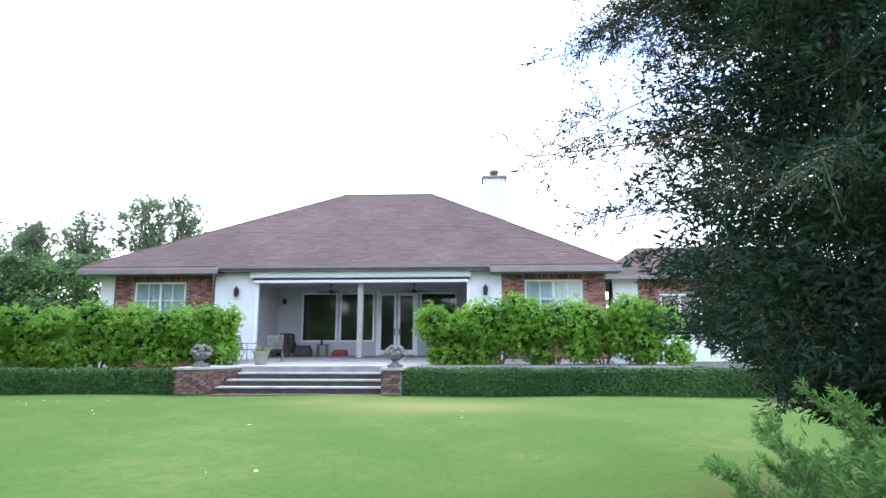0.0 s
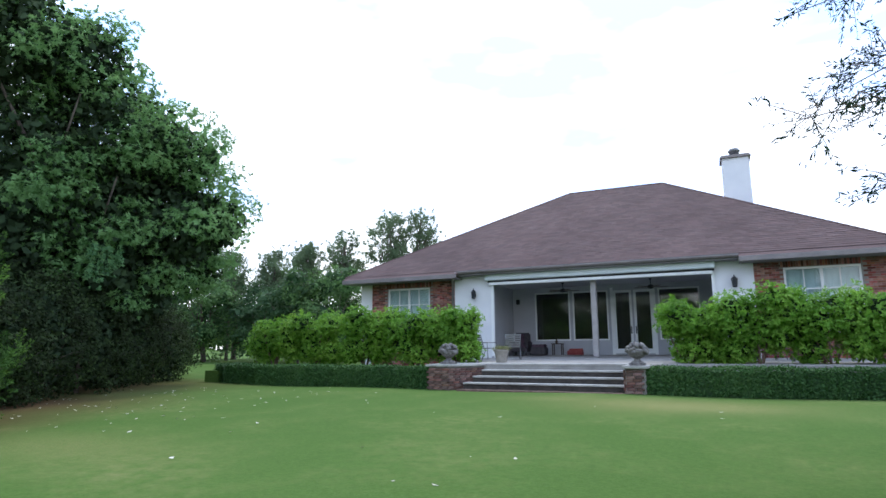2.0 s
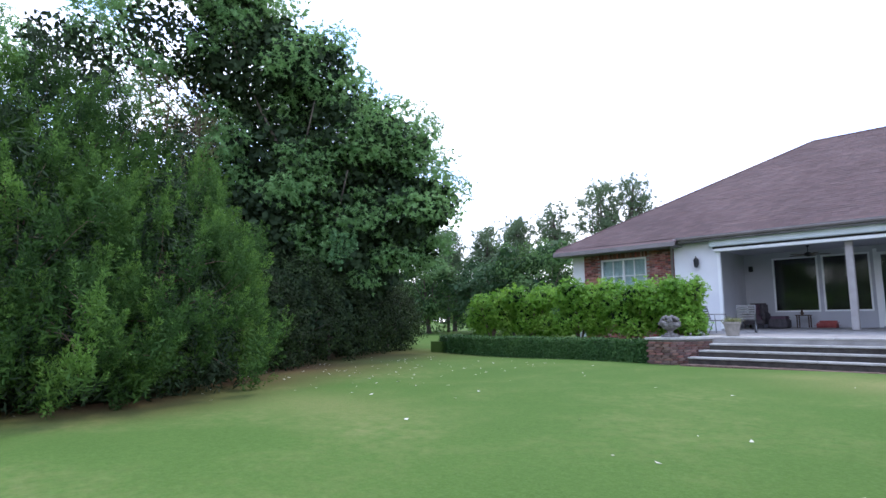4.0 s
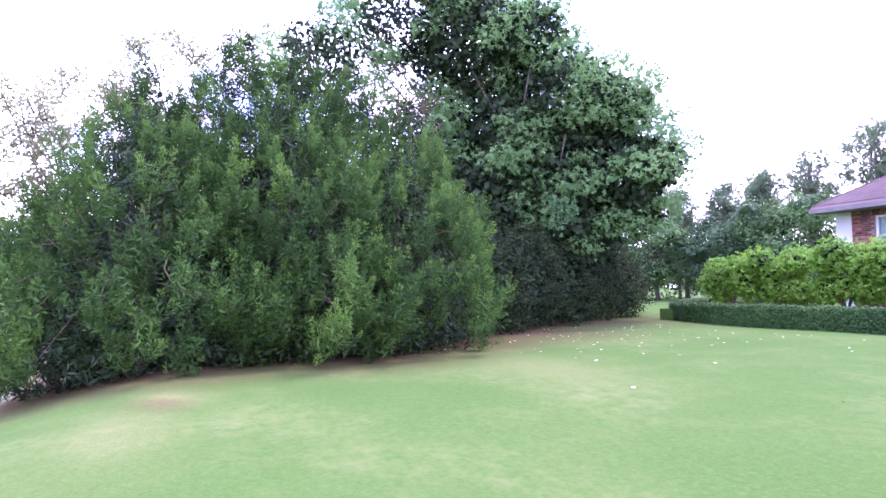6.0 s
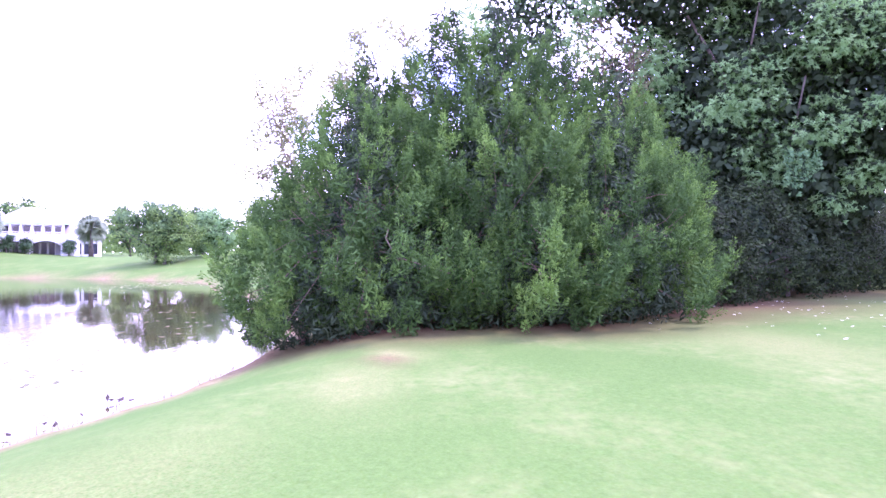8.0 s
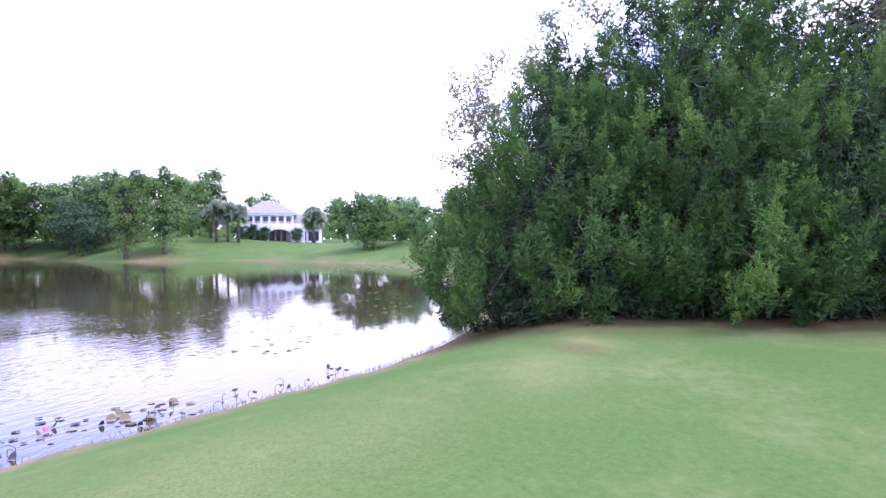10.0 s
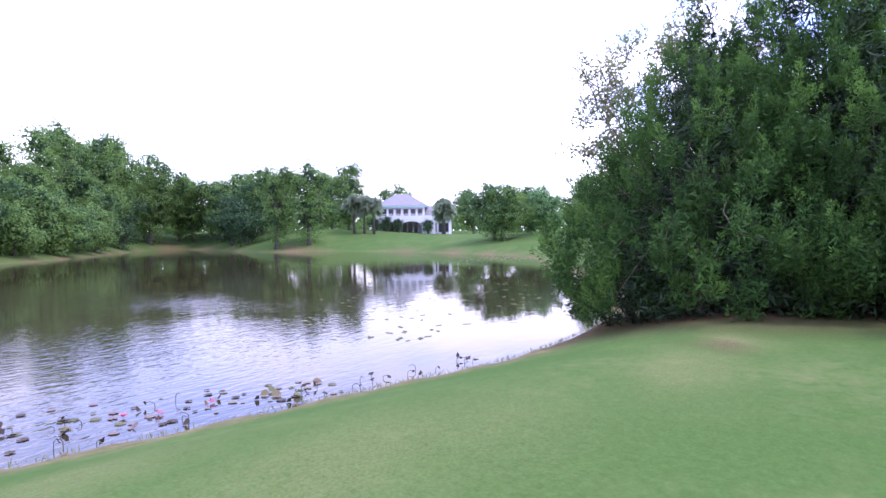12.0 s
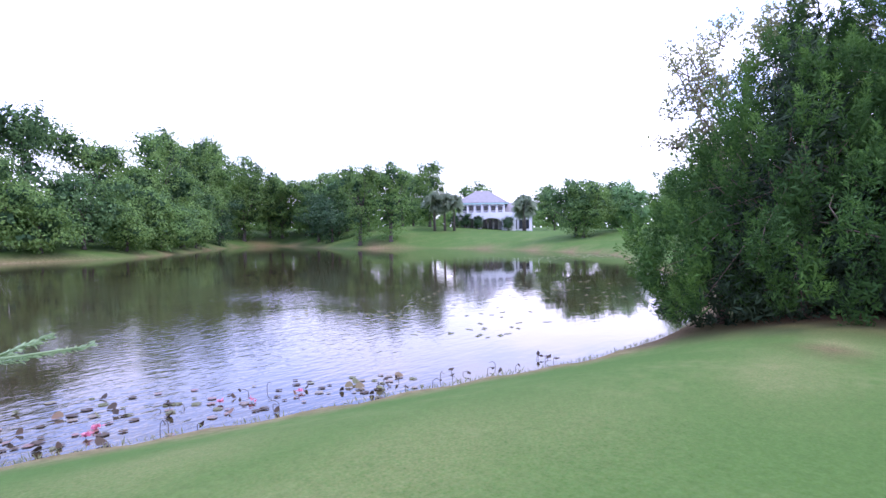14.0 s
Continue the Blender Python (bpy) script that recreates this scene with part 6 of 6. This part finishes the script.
def ceiling_fan(x, y):
    ob = empty("ceiling_fan", (x, y, 4.18), "dark ceiling fan hanging under the porch ceiling", "ceiling fan", "porch fans")
    bm = bmesh.new()
    tube(bm, [(x, y, 4.18), (x, y, 3.9)], [0.015, 0.015], 8)
    lathe(bm, (x, y, 4.12), [(0.03, 0), (0.07, 0.05)], 12)
    part("rod", bm, M_IRON, ob)
    bm = bmesh.new()
    lathe(bm, (x, y, 3.76), [(0.04, 0), (0.12, 0.04), (0.14, 0.10), (0.08, 0.15), (0.03, 0.17)], 16)
    part("motor", bm, M_IRON, ob, smooth=True)
    for k in range(5):
        a = 0.3 + k * 2 * math.pi / 5
        ca, sa = math.cos(a), math.sin(a)
        pts = [(x + ca * r - sa * w, y + sa * r + ca * w) for r, w in ((0.13, -0.03), (0.3, -0.07), (0.66, -0.085), (0.7, 0.0), (0.66, 0.085), (0.3, 0.07), (0.13, 0.03))]
        part("blade", prism(bmesh.new(), pts, 3.825, 3.84), M_DARKWOOD, ob)
    return ob


ceiling_fan(-5.9, 24.6)
ceiling_fan(-2.35, 24.6)

FLOOR = PATIO + 0.008
# wicker lounge chair with footstool
cx, cy = -8.05, 25.3
chair = empty("lounge_chair", (cx, cy, FLOOR), "dark wicker lounge chair with striped plum cushions", "armchair")
for dx in (-0.34, 0.34):
    for dy in (-0.34, 0.34):
        part("leg", boxed(cx + dx - 0.03, cy + dy - 0.03, FLOOR, cx + dx + 0.03, cy + dy + 0.03, FLOOR + 0.16), M_WICKER, chair)
part("seat_frame", boxed(cx - 0.4, cy - 0.4, FLOOR + 0.14, cx + 0.4, cy + 0.4, FLOOR + 0.32, bevel=0.04), M_WICKER, chair)
for dx in (-0.42, 0.34):
    part("arm", boxed(cx + dx, cy - 0.38, FLOOR + 0.3, cx + dx + 0.09, cy + 0.38, FLOOR + 0.6, bevel=0.04), M_WICKER, chair)
bm = boxed(cx - 0.36, cy + 0.26, FLOOR + 0.3, cx + 0.36, cy + 0.40, FLOOR + 0.98, bevel=0.06)
part("backrest", bm, M_WICKER, chair)
part("seat_cushion", boxed(cx - 0.33, cy - 0.38, FLOOR + 0.32, cx + 0.33, cy + 0.26, FLOOR + 0.46, bevel=0.05), M_CUSHION, chair)
for k in range(3):
    part("back_cushion", boxed(cx - 0.33 + k * 0.22, cy + 0.12, FLOOR + 0.46, cx - 0.12 + k * 0.22, cy + 0.27, FLOOR + 0.94, bevel=0.05), M_CUSHION if k % 2 else M_WICKER, chair)
stool = empty("footstool", (-7.15, 25.2, FLOOR), "dark wicker footstool with plum cushion", "footstool")
part("body", boxed(-7.5, 24.9, FLOOR, -6.85, 25.5, FLOOR + 0.34, bevel=0.04), M_WICKER, stool)
part("cushion", boxed(-7.48, 24.92, FLOOR + 0.34, -6.87, 25.48, FLOOR + 0.46, bevel=0.05), M_CUSHION, stool)
table = empty("side_table", (-6.55, 26.0, FLOOR), "small brown side table on the porch", "side table")
part("tabletop", boxed(-6.8, 25.8, FLOOR + 0.46, -6.3, 26.2, FLOOR + 0.5, bevel=0.008), M_DARKWOOD, table)
for dx in (-6.77, -6.37):
    for dy in (25.83, 26.13):
        part("leg", boxed(dx, dy, FLOOR, dx + 0.04, dy + 0.04, FLOOR + 0.46), M_DARKWOOD, table)
bm = bmesh.new()
lathe(bm, (-6.6, 26.0, FLOOR + 0.5), [(0.04, 0), (0.07, 0.06), (0.03, 0.16), (0.04, 0.22)], 12)
tagged(part("vase", bm, M_DARKWOOD, smooth=True), "small dark vase on the side table", "vase")
bm = boxed(-6.15, 25.6, FLOOR, -5.35, 26.15, FLOOR + 0.17, bevel=0.08)
box(bm, -6.1, 25.95, FLOOR + 0.12, -5.4, 26.15, FLOOR + 0.27, bevel=0.06)
tagged(part("pet_bed", bm, M_RED), "low rounded red cushion bed on the porch floor", "cushion")
bm = boxed(-8.56, BACK - 0.12, 3.45, -8.40, BACK, 3.68, bevel=0.02)
tagged(part("porch_sconce", bm, M_IRON), "small dark sconce on the porch back wall", "wall lamp")
bm = boxed(-8.75, 23.35, 2.1, -8.71, 23.45, 2.55, bevel=0.01)
tagged(part("shutter_crank", bm, M_IRON), "dark crank handle on the porch side wall", "handle")
# outdoor chairs half hidden by the shrubs
def metal_chair(x, y, z, turn, label):
    ob = empty("patio_chair", (0, 0, 0), label, "chair", "metal patio chairs")
    bm = bmesh.new()
    for sx in (-0.27, 0.27):
        tube(bm, [(sx, -0.32, 0), (sx, -0.30, 0.42), (sx, 0.3, 0.40), (sx, 0.46, 0.9)], [0.016] * 4, 6)
        tube(bm, [(sx, 0.42, 0), (sx, 0.2, 0.41)], [0.016] * 2, 6)
        tube(bm, [(sx, -0.3, 0.42), (sx, -0.28, 0.62), (sx, 0.36, 0.62)], [0.016] * 3, 6)
    part("frame", bm, M_STEEL, ob, smooth=True)
    for k in range(7):
        part("seat_slat", boxed(-0.26, -0.28 + k * 0.085, 0.415, 0.26, -0.22 + k * 0.085, 0.43), M_STEEL, ob)
    for k in range(6):
        y0 = 0.31 + k * 0.028
        part("back_slat", boxed(-0.26, y0, 0.45 + k * 0.08, 0.26, y0 + 0.012, 0.50 + k * 0.08), M_STEEL, ob)
    ob.matrix_world = pose(x, y, z, 0, 0, turn)
    return ob


first = metal_chair(-7.8, 20.2, 1.02, 150, "grey metal patio chair on the terrace")
copy_thing(first, pose(-7.0, 20.9, 1.03, 0, 0, 200))
copy_thing(first, pose(0.6, 20.4, 1.02, 0, 0, 215))
copy_thing(first, pose(1.9, 20.6, 1.03, 0, 0, 150))
bm = boxed(0.1, 21.0, 1.05, 1.1, 21.9, 1.5, bevel=0.06)
tagged(part("outdoor_ottoman", bm, M_WICKER), "dark wicker ottoman on the terrace behind shrubs", "ottoman")
# planter at the head of the steps
pot = empty("planter", (-6.62, 18.5, 0.97), "grey tapered clay pot with a low green plant", "plant pot")
bm = bmesh.new()
lathe(bm, (-6.62, 18.5, 0.965), [(0.17, 0), (0.2, 0.2), (0.235, 0.36), (0.26, 0.37), (0.26, 0.43), (0.22, 0.43), (0.21, 0.38)], 20)
part("pot", bm, M_POT, pot, smooth=False)
rng = np.random.default_rng(500)
p = np.array([-6.62, 18.5, 1.42]) + rng.normal(0, 1, (700, 3)) * np.array([0.1, 0.1, 0.04])
quads("foliage", leaves(rng, p, np.tile([0, 0, 1.0], (700, 1)), 0.035, 0.4, 0.8), L_OLIVE, pot)

# ---- pond margin ----
rng = np.random.default_rng(600)
SHORE_NEAR = np.array([(-1.73, -7.03), (-6.76, -5.03), (-10.13, -3.89)])


def pad(x, y, r, seed, curled):
    rg = random.Random(seed)
    bm = bmesh.new()
    c = bm.verts.new((x, y, WATER_Z + 0.012))
    a0 = rg.uniform(0, 6.28)
    ring = []
    for k in range(13):
        a = a0 + 0.2 + k * (6.283 - 0.4) / 12
        lift = 0.012 + (0.10 * max(0, math.cos(a - a0 - 2.0)) * curled)
        ring.append(bm.verts.new((x + r * math.cos(a) * rg.uniform(0.92, 1.05), y + r * math.sin(a) * rg.uniform(0.92, 1.05), WATER_Z + lift)))
    for p, q in zip(ring, ring[1:]):
        bm.faces.new((c, p, q))
    return part("lily_pad", bm, random.Random(seed + 9).choice((L_PAD, L_PAD, L_BROWN, L_BROWN, L_OLIVE)))


for i in range(110):
    t = rng.random() ** 1.3
    base = SHORE_NEAR[0] * (1 - t) + SHORE_NEAR[1] * t
    off = 0.25 + 2.4 * rng.random() ** 1.2 * (1 - 0.6 * t)
    x, y = base[0] - 0.38 * off + rng.normal(0, 0.15), base[1] - 0.92 * off + rng.normal(0, 0.15)
    tagged(pad(x, y, rng.uniform(0.03, 0.075), 700 + i, float(rng.random() < 0.3) * 0.6), "withered floating lily pad near the grassy bank", "lily pad", "lily pads")
reeds = []
for i in range(32):
    t = rng.random()
    base = SHORE_NEAR[0] * (1 - t) + SHORE_NEAR[2] * t
    off = 0.1 + 1.5 * rng.random() ** 1.5 * (1.2 - t)
    x, y = base[0] - 0.38 * off, base[1] - 0.92 * off
    h = rng.uniform(0.04, 0.14)
    lx, ly = rng.normal(0, 0.045, 2)
    bm = bmesh.new()
    tube(bm, [(x, y, WATER_Z - 0.2), (x + lx * 0.3, y + ly * 0.3, WATER_Z + h * 0.7), (x + lx, y + ly, WATER_Z + h), (x + lx * 2.0, y + ly * 2.0, WATER_Z + h * 0.82)], [0.0045, 0.004, 0.0045, 0.002], 5)
    tip = np.array([x + lx * 1.8, y + ly * 1.8, WATER_Z + h * 0.85])
    stalk = empty("withered_stalk", (x, y, WATER_Z), "dark bent dead lotus stalk standing in shallow water", "stalk", "dead water stalks")
    part("stem", bm, L_BROWN, stalk)
    if rng.random() < 0.6:
        quads("dead_leaf", leaves(rng, np.tile(tip, (1, 1)), np.tile([0.5, 0, 1.0], (1, 1)), 0.06, 0.6, 1.0), L_BROWN, stalk)
for i, (x, y) in enumerate(((-3.14, -7.30), (-4.85, -6.75), (-2.95, -7.10), (-5.52, -6.57), (-4.56, -7.03))):
    bm = bmesh.new()
    fl = empty("water_lily", (x, y, WATER_Z), "pink water lily bloom floating by the bank", "flower", "water lilies")
    p = np.tile([x, y, WATER_Z + 0.04], (14, 1)) + rng.normal(0, 0.025, (14, 3)) * np.array([1, 1, 0.4])
    quads("petals", leaves(rng, p, np.tile([0, 0, 1.0], (14, 1)), 0.035, 0.45, 0.9), L_PINK, fl)
    bm.free()
# floating specks far out and by the far bank
p = np.column_stack([rng.normal(-52.4, 5, 260), rng.normal(-21.9, 1.8, 260), np.full(260, WATER_Z + 0.012)])
p2 = np.column_stack([rng.uniform(-26, -10, 120), rng.uniform(-14, -6.5, 120), np.full(120, WATER_Z + 0.012)])
q = np.vstack([p, p2])
q = q[shore_distance(q[:, :2]) < -0.2]
tagged(quads("floating_leaves", leaves(rng, q, np.tile([0, 0, 1.0], (len(q), 1)), 0.11, 0.7, 0.02, 1.0), L_OLIVE), "scattered floating leaves on the pond", "leaf", kind="stuff")
# grass tufts along the water's edge
k = rng.integers(0, len(SHORELINE), 9000)
u = rng.random((9000, 1))
e = SHORELINE[k] * (1 - u) + np.roll(SHORELINE, -1, axis=0)[k] * u
e = e[(np.hypot(e[:, 0] + 5, e[:, 1]) < 22)]
e = e + rng.normal(0, 0.12, e.shape)
ez = ground_z(e)[0]
tagged(quads("bank_grass", sprays(rng, np.column_stack([e, ez]), np.tile([0, 0, 1.0], (len(e), 1)), 0.09, 0.005, 0.6), L_OLIVE), "dry rough grass blades along the water's edge", "grass", kind="stuff")
# fallen leaves on the lawn
n = 150
p = np.column_stack([rng.normal(-13.0, 2.4, n), rng.normal(10.0, 3.4, n)])
p = np.vstack([p, np.column_stack([rng.uniform(-9, 0, 14), rng.uniform(5, 13, 14)])])
pz = ground_z(p)[0] + 0.02
tagged(quads("fallen_leaves", leaves(rng, np.column_stack([p, pz]), np.tile([0, 0, 1.0], (len(p), 1)), 0.042, 0.55, 0.25, 1.0), L_LITTER), "pale fallen leaves scattered on the lawn", "leaf", kind="stuff")
# overhanging twig tip by the last viewpoint
twig = empty("overhanging_twig", (-0.525, -2.834, 0.200), "light green shrub twig reaching over the pond bank", "shrub")
bm = bmesh.new()
tube(bm, [(-0.424, -2.933, 0.000), (-0.525, -2.784, 0.690), (-0.777, -2.556, 1.040), (-1.038, -2.459, 1.055)], [0.012, 0.009, 0.006, 0.003], 6)
tube(bm, [(-0.777, -2.556, 1.040), (-0.928, -2.508, 1.100)], [0.004, 0.002], 5)
part("stem", bm, L_SHOOT, twig, smooth=True)
s = np.linspace(0, 1, 260)[:, None]
p = np.array([-0.732, -2.616, 1.01]) * (1 - s) + np.array([-1.073, -2.449, 1.058]) * s + rng.normal(0, 0.003, (260, 3))
p2 = np.array([-0.792, -2.557, 1.04]) * (1 - s) + np.array([-0.953, -2.503, 1.105]) * s + rng.normal(0, 0.003, (260, 3))
quads("foliage", sprays(rng, np.vstack([p, p2]), np.tile(unit(np.array([-0.8, 0.3, 0.1])), (520, 1)), 0.022, 0.003, 0.35), L_SHOOT, twig)
